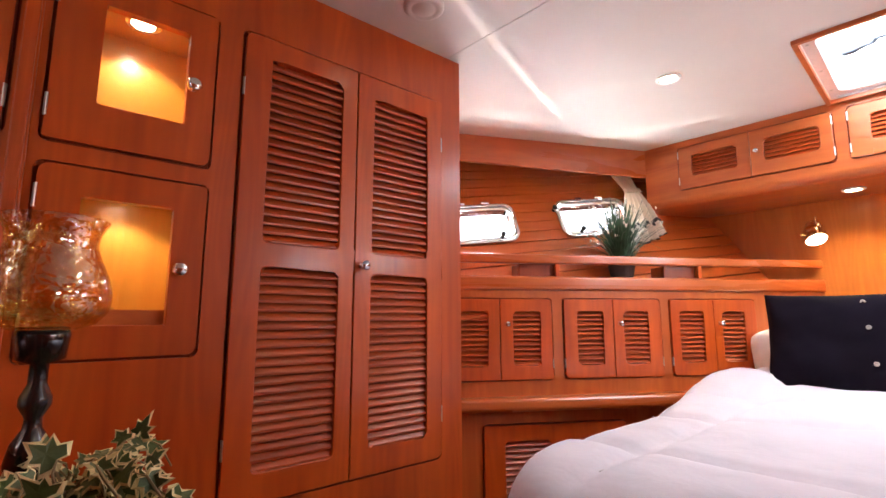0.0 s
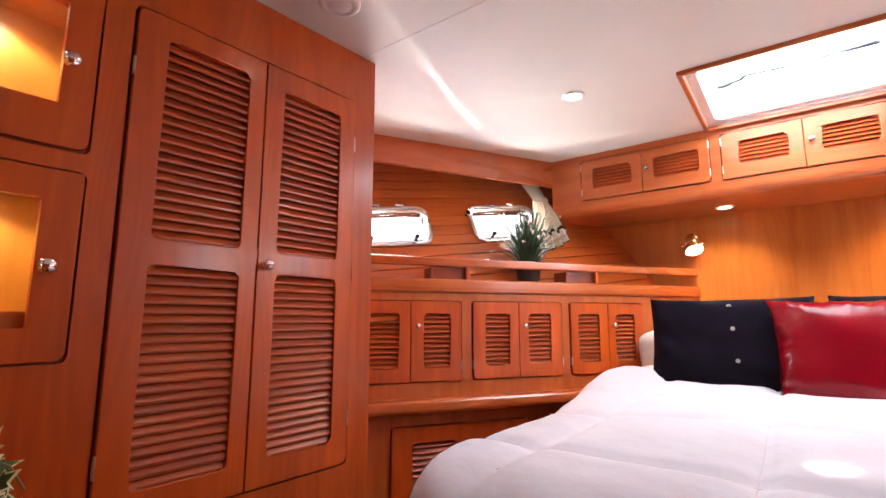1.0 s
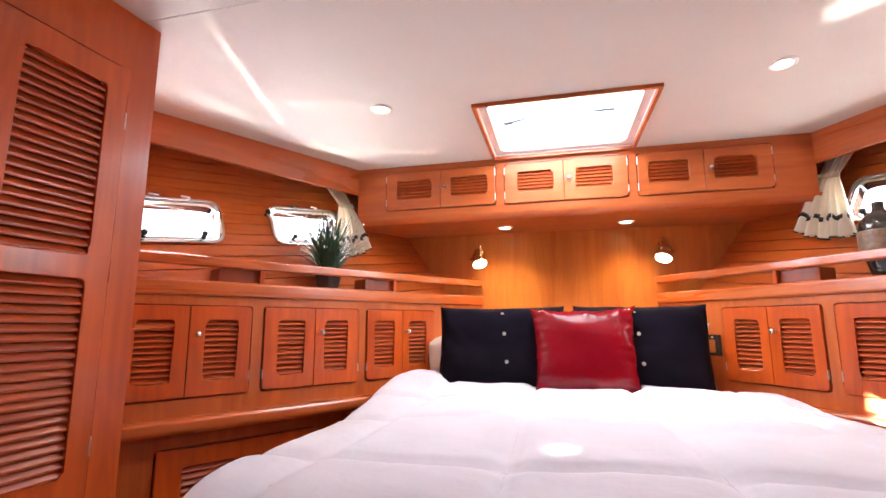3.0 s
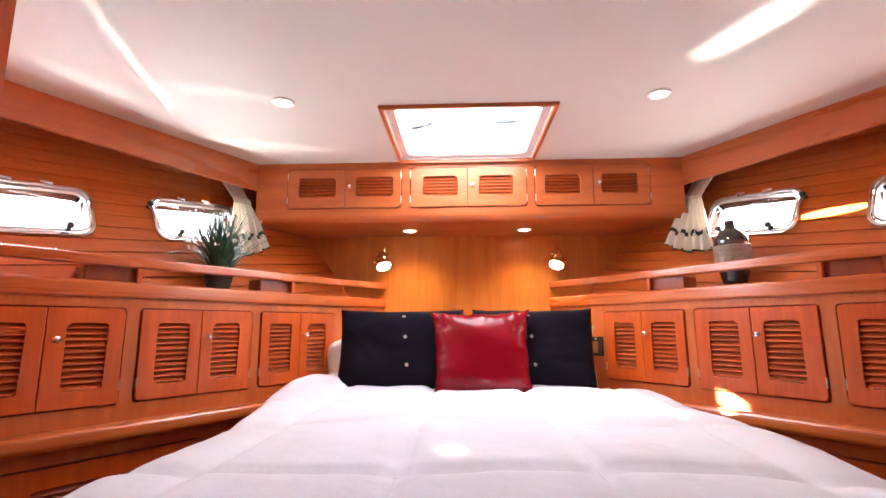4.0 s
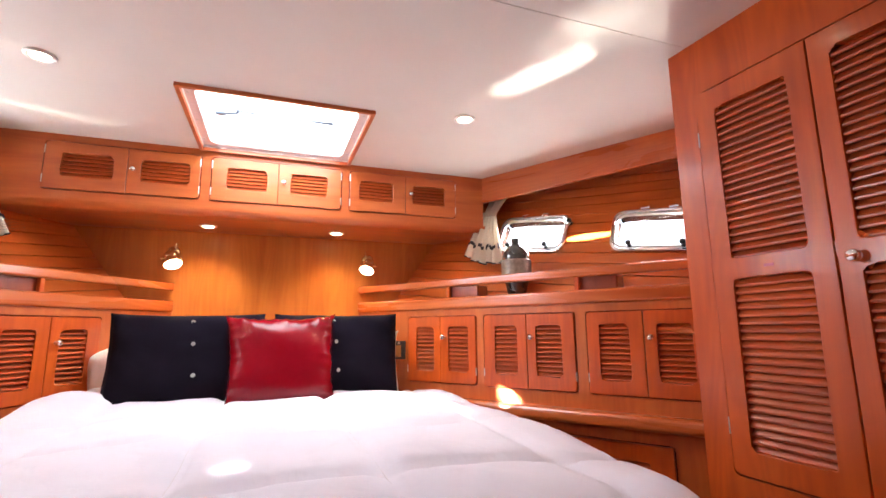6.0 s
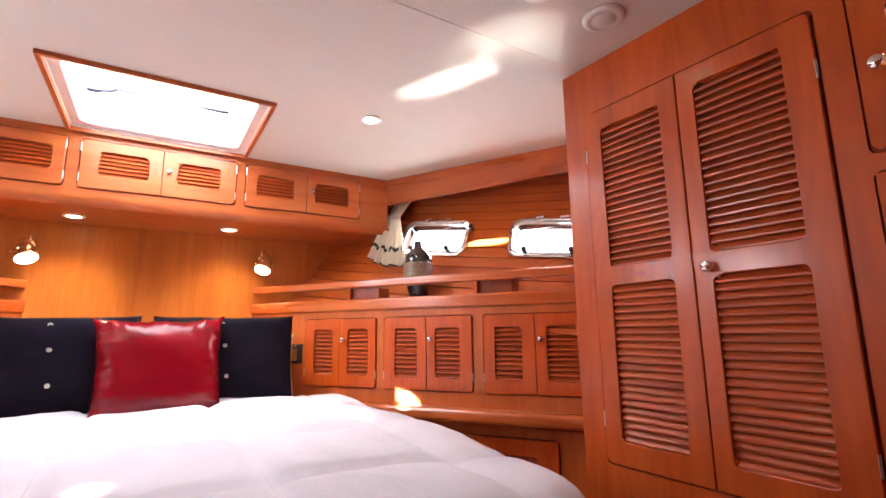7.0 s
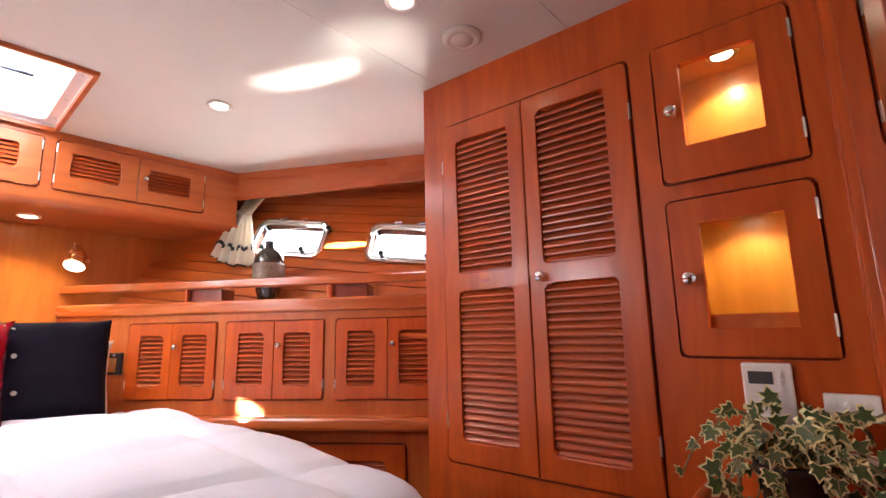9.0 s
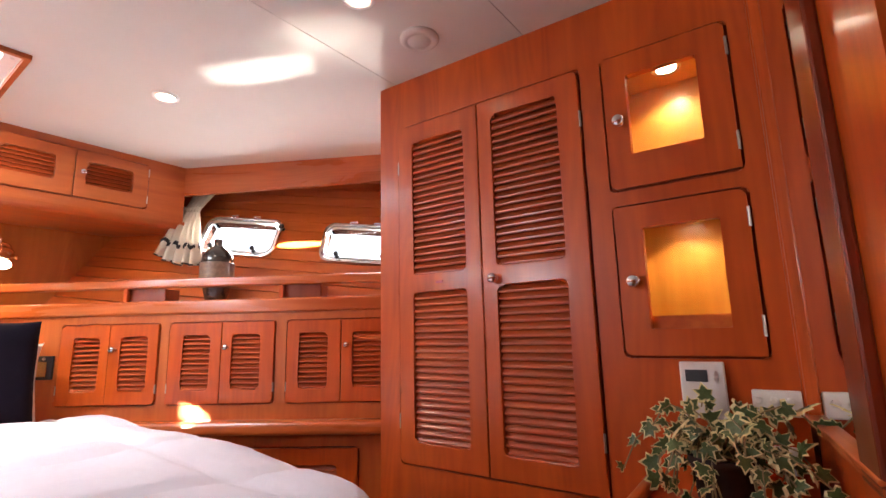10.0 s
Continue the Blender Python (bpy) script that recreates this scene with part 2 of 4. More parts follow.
# the shadow line round the doors, put into the varnish colour
WOOD_GROOVE = wood("varnish darkened as door groove shade", dark=(0.17, 0.022, 0.005), light=(0.26, 0.040, 0.008), rough=0.5, coat=0.0, gloss=0.2)
# much darker than the teak, for the mirror's outer edge
WOOD_POST = wood("dark mirror post wood", dark=(0.13, 0.018, 0.005), light=(0.21, 0.034, 0.008))
# shade on the shelf dividers, put into a darker red-brown
WOOD_BOX = wood("red-brown wood darkened as shade", dark=(0.19, 0.028, 0.006), light=(0.31, 0.054, 0.011))
# shade in gaps and closed insides, put into the wood's colour
WOOD_SHADE = wood("teak darkened as shade", "z", dark=(0.05, 0.016, 0.008), light=(0.1, 0.03, 0.012), rough=0.6, coat=0.0, gloss=0.05)
HEADLINER = plain("cream vinyl headlining", (0.675, 0.625, 0.55), 0.65, speck=0.015, scale=6)
HEADLINER.node_tree.nodes["Principled BSDF"].inputs["Specular IOR Level"].default_value = 0.25
CHROME = plain("polished chrome", (0.82, 0.82, 0.84), 0.12, 1.0, speck=0.02)
BRASS = plain("brass", (0.80, 0.60, 0.32), 0.26, 1.0, speck=0.05)
STEEL = plain("brushed steel hinge", (0.7, 0.68, 0.65), 0.3, 1.0, speck=0.05)
WHITE = plain("white plastic", (0.82, 0.80, 0.75), 0.35, speck=0.02)
BLACK = plain("black plastic", (0.02, 0.02, 0.022), 0.4)
LCD = plain("grey display", (0.07, 0.075, 0.08), 0.2)
BULB = plain("lit lamp", (1, 0.9, 0.75), 0.4, emit=(1.0, 0.86, 0.62), power=14.0, speck=0.0)
GLASS = clear("clear glass")
HATCH_LID = clear("bright milky hatch glass", (1, 1, 1), 0.04)
nt = HATCH_LID.node_tree
milk, blend = nt.nodes.new("ShaderNodeBsdfTranslucent"), nt.nodes.new("ShaderNodeMixShader")
milk.inputs[0].default_value, blend.inputs[0].default_value = (0.95, 0.97, 1.0, 1), 0.6
last = [n for n in nt.nodes if n.bl_idname == "ShaderNodeOutputMaterial"][0]
nt.links.new(last.inputs[0].links[0].from_socket, blend.inputs[1])
nt.links.new(milk.outputs[0], blend.inputs[2])
nt.links.new(blend.outputs[0], last.inputs[0])
PORT_GLASS = clear("porthole glass", (0.97, 0.98, 1.0), 0.05)
DUVET = cloth("cream cotton duvet", (0.70, 0.68, 0.765), 700, 0.12, broad=0.03, wrinkle=0.3)
NAVY = cloth("black knit", (0.0075, 0.0055, 0.011), 420, 0.6, sheen=0.0, broad=0.2, wrinkle=0.1)
RED = cloth("red satin", (0.185, 0.0012, 0.007), 800, 0.04, rough=0.25, sheen=0.0, broad=0.10, wrinkle=0.0)
RED.node_tree.nodes["Principled BSDF"].inputs["Specular IOR Level"].default_value = 0.3
CURTAIN = cloth("cream curtain", (0.82, 0.76, 0.64), 900, 0.2, broad=0.05, thin=0.45)
LINEN = cloth("white pillowcase", (0.8, 0.77, 0.73), 800, 0.1, broad=0.02, wrinkle=0.2)
FLOOR = wood("teak and holly sole", "y", dark=(0.16, 0.06, 0.02), light=(0.3, 0.13, 0.05))
MIRROR = plain("mirror", (0.9, 0.9, 0.9), 0.01, 1.0, speck=0.0)

# ---- helpers for shapes ----


def frame_at(origin, along, out, up=(0, 0, 1)):
    o, a, b, c = Vector(origin), Vector(along), Vector(out), Vector(up)
    return lambda p, q, r: o + a * p + b * q + c * r


def ward_frame(s):
    if s < 0:
        # the port side stands a little further out, turned in, with taller doors
        return frame_at((-1.2069, -0.0134, -0.0666), (0.0516, 0.9987, 0), (0.9987, -0.0516, 0), (0, 0, 1.037))
    return frame_at((1.1881, 0, 0), (-0.0323, 0.9995, 0), (-0.9995, -0.0323, 0))


def low_frame(s):
    return frame_at((s * 0.49, 2.844, 0), (s * 0.5536, -0.8328, 0), (-s * 0.8328, -0.5536, 0))


def over_frame():
    return frame_at((0, 2.415, 0), (1, 0, 0), (0, -1, 0))


def hull_frame(s):
    """along: aft; out: into the cabin; up follows the flare of the hull."""
    n = Vector((s * 0.857, 0.515, -0.60)).normalized()
    return frame_at((s * 0.857 * 1.274, 0.515 * 1.274, 0), (s * 0.515, -0.857, 0), -n, (s * 0.514, 0.309, 1.0))


WORLD = frame_at((0, 0, 0), (1, 0, 0), (0, 1, 0))


def thing(name, place, label, category, group="", kind=""):
    e = new(name)
    e.location = place
    e.empty_display_size = 0.05
    tagged(e, label, category, group, kind)
    return e


def part(name, bm, mat, parent=None, label="", bevel=0.0, smooth=False, segments=2):
    """Links a bmesh in world coordinates as one mesh object, under a thing or under a part."""
    bmesh.ops.recalc_face_normals(bm, faces=bm.faces)
    if bevel:
        edges = [e for e in bm.edges if len(e.link_faces) == 2 and e.calc_face_angle(0) > 0.5]
        bmesh.ops.bevel(bm, geom=edges, offset=bevel, segments=segments, profile=0.5, affect="EDGES", clamp_overlap=True)
    me = bpy.data.meshes.new(name)
    bm.to_mesh(me)
    bm.free()
    for m in mat if isinstance(mat, (list, tuple)) else [mat]:
        me.materials.append(m)
    if smooth:
        me.polygons.foreach_set("use_smooth", [True] * len(me.polygons))
    ob = new(name, me)
    if parent:
        ob.parent = parent
        if parent.type == "EMPTY":
            ob.matrix_parent_inverse = Matrix.Translation(-Vector(parent.location))
    if label:
        tagged(ob, label)
    return ob


def box(bm, f, a0, a1, b0, b1, c0, c1):
    v = [bm.verts.new(f(a, b, c)) for c in (c0, c1) for b in (b0, b1) for a in (a0, a1)]
    for q in ((0, 2, 3, 1), (4, 5, 7, 6), (0, 1, 5, 4), (2, 6, 7, 3), (0, 4, 6, 2), (1, 3, 7, 5)):
        bm.faces.new([v[i] for i in q])
    return v


def box_bm(f, *dims):
    bm = bmesh.new()
    box(bm, f, *dims)
    return bm


def panel(f, rect, holes, b0, b1, corners=(), radius=0.02, hole_radius=0.0):
    """A board from b0 to b1 with rectangular holes; the named corners of its outline are rounded."""
    a0, a1, c0, c1 = rect
    xs = sorted({a0, a1, *[h[0] for h in holes], *[h[1] for h in holes]})
    zs = sorted({c0, c1, *[h[2] for h in holes], *[h[3] for h in holes]})
    bm = bmesh.new()
    front, back = {}, {}
    for i, x in enumerate(xs):
        for j, z in enumerate(zs):
            front[i, j], back[i, j] = bm.verts.new(f(x, b1, z)), bm.verts.new(f(x, b0, z))
    solid = {}
    for i in range(len(xs) - 1):
        for j in range(len(zs) - 1):
            mx, mz = (xs[i] + xs[i + 1]) / 2, (zs[j] + zs[j + 1]) / 2
            solid[i, j] = not any(h[0] < mx < h[1] and h[2] < mz < h[3] for h in holes)
    for (i, j), full in solid.items():
        if not full:
            continue
        for layer in (front, back):
            bm.faces.new([layer[i, j], layer[i + 1, j], layer[i + 1, j + 1], layer[i, j + 1]])
        for di, dj, p, q in ((-1, 0, (i, j), (i, j + 1)), (1, 0, (i + 1, j), (i + 1, j + 1)), (0, -1, (i, j), (i + 1, j)), (0, 1, (i, j + 1), (i + 1, j + 1))):
            if not solid.get((i + di, j + dj), False):
                bm.faces.new([front[p], front[q], back[q], back[p]])
    rounds = [(ca, cc, radius) for ca, cc in corners]
    if hole_radius:
        rounds += [(x, z, hole_radius) for h in holes for x in h[:2] for z in h[2:]]
    for size in sorted({r[2] for r in rounds}):
        want = [(f(x, b1, z), f(x, b0, z)) for x, z, r in rounds if r == size]
        edges = []
        for e in bm.edges:
            p, q = e.verts[0].co, e.verts[1].co
            for u, v in want:
                if ((p - u).length < 1e-5 and (q - v).length < 1e-5) or ((p - v).length < 1e-5 and (q - u).length < 1e-5):
                    edges.append(e)
        if edges:
            bmesh.ops.bevel(bm, geom=edges, offset=size, segments=4, profile=0.5, affect="EDGES")
    bmesh.ops.delete(bm, geom=[v for v in bm.verts if not v.link_faces], context="VERTS")
    return bm


def lathe(profile, place, steps=24, axis=None):
    """A turned shape: radius and height pairs about an upright axis, or about another one."""
    bm = bmesh.new()
    turn = Vector((0, 0, 1)).rotation_difference(Vector(axis or (0, 0, 1)))
    rings = []
    for r, h in profile:
        ring = []
        for k in range(steps):
            t = 2 * math.pi * k / steps
            ring.append(bm.verts.new(Vector(place) + turn @ Vector((r * math.cos(t), r * math.sin(t), h))))
        rings.append(ring)
    for p, q in zip(rings, rings[1:]):
        for k in range(steps):
            bm.faces.new([p[k], p[(k + 1) % steps], q[(k + 1) % steps], q[k]])
    bm.faces.new(rings[0])
    bm.faces.new(rings[-1])
    return bm


def sweep(bm, pts, radius, steps=8):
    rings = []
    for i, p in enumerate(pts):
        d = (pts[min(i + 1, len(pts) - 1)] - pts[max(i - 1, 0)]).normalized()
        side = d.orthogonal().normalized()
        r = radius[i] if isinstance(radius, (list, tuple)) else radius
        rings.append([bm.verts.new(p + (Matrix.Rotation(2 * math.pi * k / steps, 3, d) @ side) * r) for k in range(steps)])
    for p, q in zip(rings, rings[1:]):
        off = min(range(steps), key=lambda o: (p[0].co - q[o].co).length)
        for k in range(steps):
            bm.faces.new([p[k], p[(k + 1) % steps], q[(k + 1 + off) % steps], q[(k + off) % steps]])
    bm.faces.new(rings[0])
    bm.faces.new(rings[-1])


SLATS = {}


def slat_mesh(length, depth, thick, tilt):
    """One louvre slat with rounded long edges, sloping down to the front."""
    key = (round(length, 3), depth, thick, tilt)
    if key not in SLATS:
        bm = bmesh.new()
        c, s = math.cos(radians(tilt)), math.sin(radians(tilt))
        ring = [(-depth / 2, -thick / 2), (depth / 2 - thick / 3, -thick / 2), (depth / 2, -thick / 6), (depth / 2, thick / 6), (depth / 2 - thick / 3, thick / 2), (-depth / 2, thick / 2)]
        ends = []
        for x in (-length / 2, length / 2):
            ends.append([bm.verts.new((x, p * c + q * s, -p * s + q * c)) for p, q in ring])
        for k in range(6):
            bm.faces.new([ends[0][k], ends[0][(k + 1) % 6], ends[1][(k + 1) % 6], ends[1][k]])
        bm.faces.new(ends[0])
        bm.faces.new(ends[1])
        bmesh.ops.recalc_face_normals(bm, faces=bm.faces)
        me = bpy.data.meshes.new("slat")
        bm.to_mesh(me)
        bm.free()
        me.materials.append(WOOD_SLAT)
        SLATS[key] = me
    return SLATS[key]


LATER = []


def louvres(f, hole, parent, count, slat, tilt, sunk):
    a0, a1, c0, c1 = hole
    pitch = (c1 - c0) / count
    LATER.append((f, hole, parent, count, pitch, slat, tilt, sunk))


def build_louvres():
    for f, (a0, a1, c0, c1), parent, count, pitch, slat, tilt, sunk in LATER:
        along, out = f(1, 0, 0) - f(0, 0, 0), f(0, 1, 0) - f(0, 0, 0)
        if along.cross(out).z < 0:
            along = -along
        mesh = slat_mesh(a1 - a0 + 0.008, slat[0], slat[1], tilt)
        turn = Matrix((along, out, (0, 0, 1))).transposed().to_4x4()
        for k in range(count):
            ob = new("slat", mesh)
            ob.parent = parent
            ob.matrix_basis = Matrix.Translation(f((a0 + a1) / 2, sunk, c0 + pitch * (k + 0.5))) @ turn


def knob(f, a, c, b, parent, mat=CHROME, size=0.0135):
    out = f(0, 1, 0) - f(0, 0, 0)
    part("knob", lathe([(size * 0.75, 0), (size * 0.75, 0.003), (size * 0.4, 0.006), (size * 0.42, 0.012), (size, 0.017), (size * 1.02, 0.022), (size * 0.75, 0.027), (0.001, 0.028)], f(a, b, c), 20, out), mat, parent, "polished round metal knob", smooth=True)


def hinge(f, a, c, b, parent, height=0.042):
    bm = bmesh.new()
    d = f(0, 1, 0) - f(0, 0, 0)
    sweep(bm, [f(a, b, c - height / 2), f(a, b, c + height / 2)], 0.0021, 8)
    box(bm, f, a - 0.003, a + 0.003, b - 0.004, b, c - height / 2, c + height / 2)
    part("hinge", bm, STEEL, parent, "small steel hinge")


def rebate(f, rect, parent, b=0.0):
    """The floor of the groove round a door, its shade put into the colour."""
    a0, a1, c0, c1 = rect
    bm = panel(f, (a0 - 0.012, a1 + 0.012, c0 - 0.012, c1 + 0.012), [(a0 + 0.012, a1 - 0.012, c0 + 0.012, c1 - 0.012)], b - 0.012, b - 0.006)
    part("rebate", bm, WOOD_GROOVE, parent, "groove round the door, darkened as shade")


def door(name, f, rect, holes, counts, parent, corners, mat=None, proud=0.008, label="", tilt=50, hole_radius=0.014, slat=(0.029, 0.0075)):
    d = part(name, panel(f, rect, holes, proud - 0.022, proud, corners, 0.018, hole_radius), mat or WOOD_Z, parent, label, bevel=0.0052, segments=3)
    for h, n in zip(holes, counts):
        if n:
            louvres(f, h, d, n, slat, tilt, proud - 0.016)
            # dark sheet added for the shade between the slats
            part("shade_panel", box_bm(f, h[0] - 0.004, h[1] + 0.004, proud - 0.040, proud - 0.034, h[2] - 0.004, h[3] + 0.004), WOOD_SHADE, d, "backing behind the slats, darkened as their shade")
    return d

# ---- the large structure ----
part_floor = part("floor", box_bm(WORLD, -1.75, 1.75, -1.6, 3.0, -0.05, 0.0), FLOOR)
tagged(part_floor, "varnished teak cabin sole", "floor", kind="structure")


def ceiling_z(y):
    return 2.0 + 0.0148 * (y - 1.25)


bm = bmesh.new()
HATCH = (-0.345, 0.345, 1.745, 2.395)
for y0, y1 in ((-1.6, 0.520), (0.5225, 0.9985), (1.001, HATCH[2]), (HATCH[2], HATCH[3]), (HATCH[3], 3.0)):
    for x0, x1 in ((-1.95, HATCH[0]), (HATCH[1], 1.95)) if y0 == HATCH[2] else ((-1.95, 1.95),):
        v = [bm.verts.new((x, y, ceiling_z(y) + h)) for h in (0, 0.03) for y in (y0, y1) for x in (x0, x1)]
        for q in ((0, 2, 3, 1), (4, 5, 7, 6), (0, 1, 5, 4), (2, 6, 7, 3), (0, 4, 6, 2), (1, 3, 7, 5)):
            bm.faces.new([v[i] for i in q])
tagged(part("ceiling", bm, HEADLINER), "cream padded vinyl headlining with panel joints", "ceiling", kind="structure")
bm = bmesh.new()
for x0, x1, y0, y1 in ((-2.6, HATCH[0] - 0.02, -1.7, 3.1), (HATCH[1] + 0.02, 2.6, -1.7, 3.1), (HATCH[0] - 0.02, HATCH[1] + 0.02, -1.7, HATCH[2] - 0.02), (HATCH[0] - 0.02, HATCH[1] + 0.02, HATCH[3] + 0.02, 3.1)):
    box(bm, WORLD, x0, x1, y0, y1, 2.045, 2.075)
tagged(part("deck", bm, WHITE), "white deck above the headlining", "deck", kind="structure")

tagged(part("wall_headboard", box_bm(WORLD, -1.3, 1.3, 2.844, 2.90, 0.0, 2.04), WOOD_PALE), "pale varnished teak headboard bulkhead", "wall", kind="structure")


def hull_side(s):
    f = hull_frame(s)
    side = "starboard" if s > 0 else "port"
    # portholes: forward edge, aft edge and the height of the middle line
    ports = [(-1.435, -1.010), (-0.780, -0.355)]
    slope = -0.115
    mid = lambda v: 1.660 + slope * (v + 1.22)
    half = 0.106
    wall = thing("wall_hull_" + side, f(-1.0, 0, 0.6), "varnished teak planking on the flared hull side", "wall", kind="structure")
    # backing in strips round the openings
    edges = [-2.25, ports[0][0] + 0.02, ports[0][1] - 0.02, ports[1][0] + 0.02, ports[1][1] - 0.02, 0.35]
    for k, (v0, v1) in enumerate(zip(edges, edges[1:])):
        spans = [(1.29, 2.06, 0)]
        if k in (1, 3):
            spans = [(1.29, -half + 0.018, 1), (half - 0.018, 2.06, 2)]
        for lo, hi, how in spans:
            bm = bmesh.new()
            pts = []
            for b in (-0.05, -0.012):
                for v in (v0, v1):
                    z0 = mid(v) + lo if how == 2 else lo
                    z1 = mid(v) + hi if how == 1 else hi
                    pts += [bm.verts.new(f(v, b, z0)), bm.verts.new(f(v, b, z1))]
            for q in ((0, 1, 3, 2), (4, 6, 7, 5), (0, 2, 6, 4), (1, 5, 7, 3), (0, 4, 5, 1), (2, 3, 7, 6)):
                bm.faces.new([pts[i] for i in q])
            part("backing_board", bm, WOOD_SHADE, wall)
    # planks, each with its own edges, running with the sheer
    pitch = 0.0545
    mat = WOOD_PLANK
    for k in range(-8, 8):
        lo, hi = k * pitch + 0.0025, (k + 1) * pitch - 0.0025
        whole = lo > half - 0.012 or hi < -half + 0.012
        for v0, v1 in ((-2.3, 0.3),) if whole else ((-2.3, ports[0][0] + 0.012), (ports[0][0] + 0.012, ports[0][1] - 0.012), (ports[0][1] - 0.012, ports[1][0] + 0.012), (ports[1][0] + 0.012, ports[1][1] - 0.012), (ports[1][1] - 0.012, 0.3)):
            behind = (v0, v1) in ((ports[0][0] + 0.012, ports[0][1] - 0.012), (ports[1][0] + 0.012, ports[1][1] - 0.012))
            l, h = lo, hi
            if behind:
                if lo > -half + 0.012 and hi < half - 0.012:
                    continue
                if lo < -half + 0.012 < hi:
                    h = -half + 0.012
                elif lo < half - 0.012 < hi:
                    l = half - 0.012
            bm = bmesh.new()
            pts = [bm.verts.new(f(v, b, mid(v) + z)) for z in (l, h) for b in (-0.012, 0.0) for v in (v0, v1)]
            for q in ((0, 2, 3, 1), (4, 5, 7, 6), (0, 1, 5, 4), (2, 6, 7, 3), (0, 4, 6, 2), (1, 3, 7, 5)):
                bm.faces.new([pts[i] for i in q])
            PLANKS.append((bm, wall, s))
    for v0, v1 in ports:
        porthole(f, v0, v1, mid, half, slope, s)


PLANKS = []


def rounded(v0, v1, half, r, n=6):
    """Outline of a rounded opening in along and height about its middle line."""
    pts = []
    for cx, cz, t0 in ((v1 - r, half - r, 0), (v0 + r, half - r, 90), (v0 + r, -half + r, 180), (v1 - r, -half + r, 270)):
        for k in range(n + 1):
            t = radians(t0 + 90 * k / n)
            pts.append((cx + r * math.cos(t), cz + r * math.sin(t)))
    return pts


def ring(bm, f, mid, v0, v1, half, r, inner, b0, b1, rin=None):
    o = rounded(v0, v1, half, r)
    i = rounded(v0 + inner, v1 - inner, half - inner, max(r - inner * 0.7, 0.01) if rin is None else rin)
    at = lambda p, b: bm.verts.new(f(p[0], b, mid(p[0]) + p[1]))
    layers = [[at(p, b0) for p in o], [at(p, b1) for p in o], [at(p, b1) for p in i], [at(p, b0) for p in i]]
    n = len(o)
    for p, q in zip(layers, layers[1:] + layers[:1]):
        for k in range(n):
            bm.faces.new([p[k], p[(k + 1) % n], q[(k + 1) % n], q[k]])


def porthole(f, v0, v1, mid, half, slope, s):
    w = thing("porthole", f((v0 + v1) / 2, 0, mid((v0 + v1) / 2) - half), "rounded polished steel opening porthole in the planked hull", "porthole", "portholes")
    bm = bmesh.new()
    ring(bm, f, mid, v0, v1, half, 0.055, 0.012, -0.06, 0.012)
    part("outer_frame", bm, CHROME, w, "polished steel rim", bevel=0.003)
    bm = bmesh.new()
    ring(bm, f, mid, v0 + 0.015, v1 - 0.015, half - 0.015, 0.047, 0.010, -0.004, 0.010)
    part("sash", bm, STEEL, w, "bright metal sash", bevel=0.002)
    bm = bmesh.new()
    bm.faces.new([bm.verts.new(f(a, -0.01, mid(a) + c)) for a, c in rounded(v0 + 0.012, v1 - 0.012, half - 0.012, 0.05)])
    pane = part("pane", bm, PORT_GLASS, w, "clear glass pane")
    pane.visible_shadow = False
    for a in (v0 + 0.1, v1 - 0.1):
        bm = lathe([(0.011, 0), (0.012, 0.004), (0.007, 0.008), (0.007, 0.018), (0.013, 0.022), (0.012, 0.032), (0.004, 0.034)], f(a, 0.012, mid(a) - half + 0.022), 12, f(0, 1, 0) - f(0, 0, 0))
        part("clamp_knob", bm, BLACK, w, "black clamp knob", smooth=True)
    a = v1 + 0.006
    bm = lathe([(0.010, 0), (0.011, 0.005), (0.007, 0.010), (0.007, 0.018), (0.014, 0.022), (0.014, 0.032), (0.005, 0.035)], f(a, 0.0, mid(a) + 0.055), 12, f(0, 1, 0) - f(0, 0, 0))
    part("latch_knob", bm, BLACK, w, "black latch knob", smooth=True)
    bm = bmesh.new()
    sweep(bm, [f(a + 0.004, 0.018, mid(a) + 0.055), f(a - 0.014, 0.020, mid(a) + 0.015), f(a - 0.022, 0.016, mid(a) - 0.02)], [0.006, 0.005, 0.004])
    part("latch_arm", bm, STEEL, w, "bent steel latch arm", smooth=True)
    for a in (v0 + 0.15, v1 - 0.15):
        bm = bmesh.new()
        sweep(bm, [f(a - 0.02, 0.016, mid(a) + half + 0.004), f(a + 0.02, 0.016, mid(a) + half + 0.004)], 0.006)
        part("hinge", bm, CHROME, w)


hull_side(1)
hull_side(-1)

# fascia under the side decks
for s in (1, -1):
    f = frame_at((s * 2.1077 * 0.886, 2.1077 * 0.463, 0), (s * 0.463, -0.886, 0), (-s * 0.886, -0.463, 0))
    bm = bmesh.new()
    box(bm, f, -1.637, 0.05, -0.022, 0.0, 1.872, 2.06)
    tagged(part("trim_fascia", bm, WOOD_R if s > 0 else WOOD_L, bevel=0.003), "varnished teak fascia under the side deck", "trim", kind="structure")

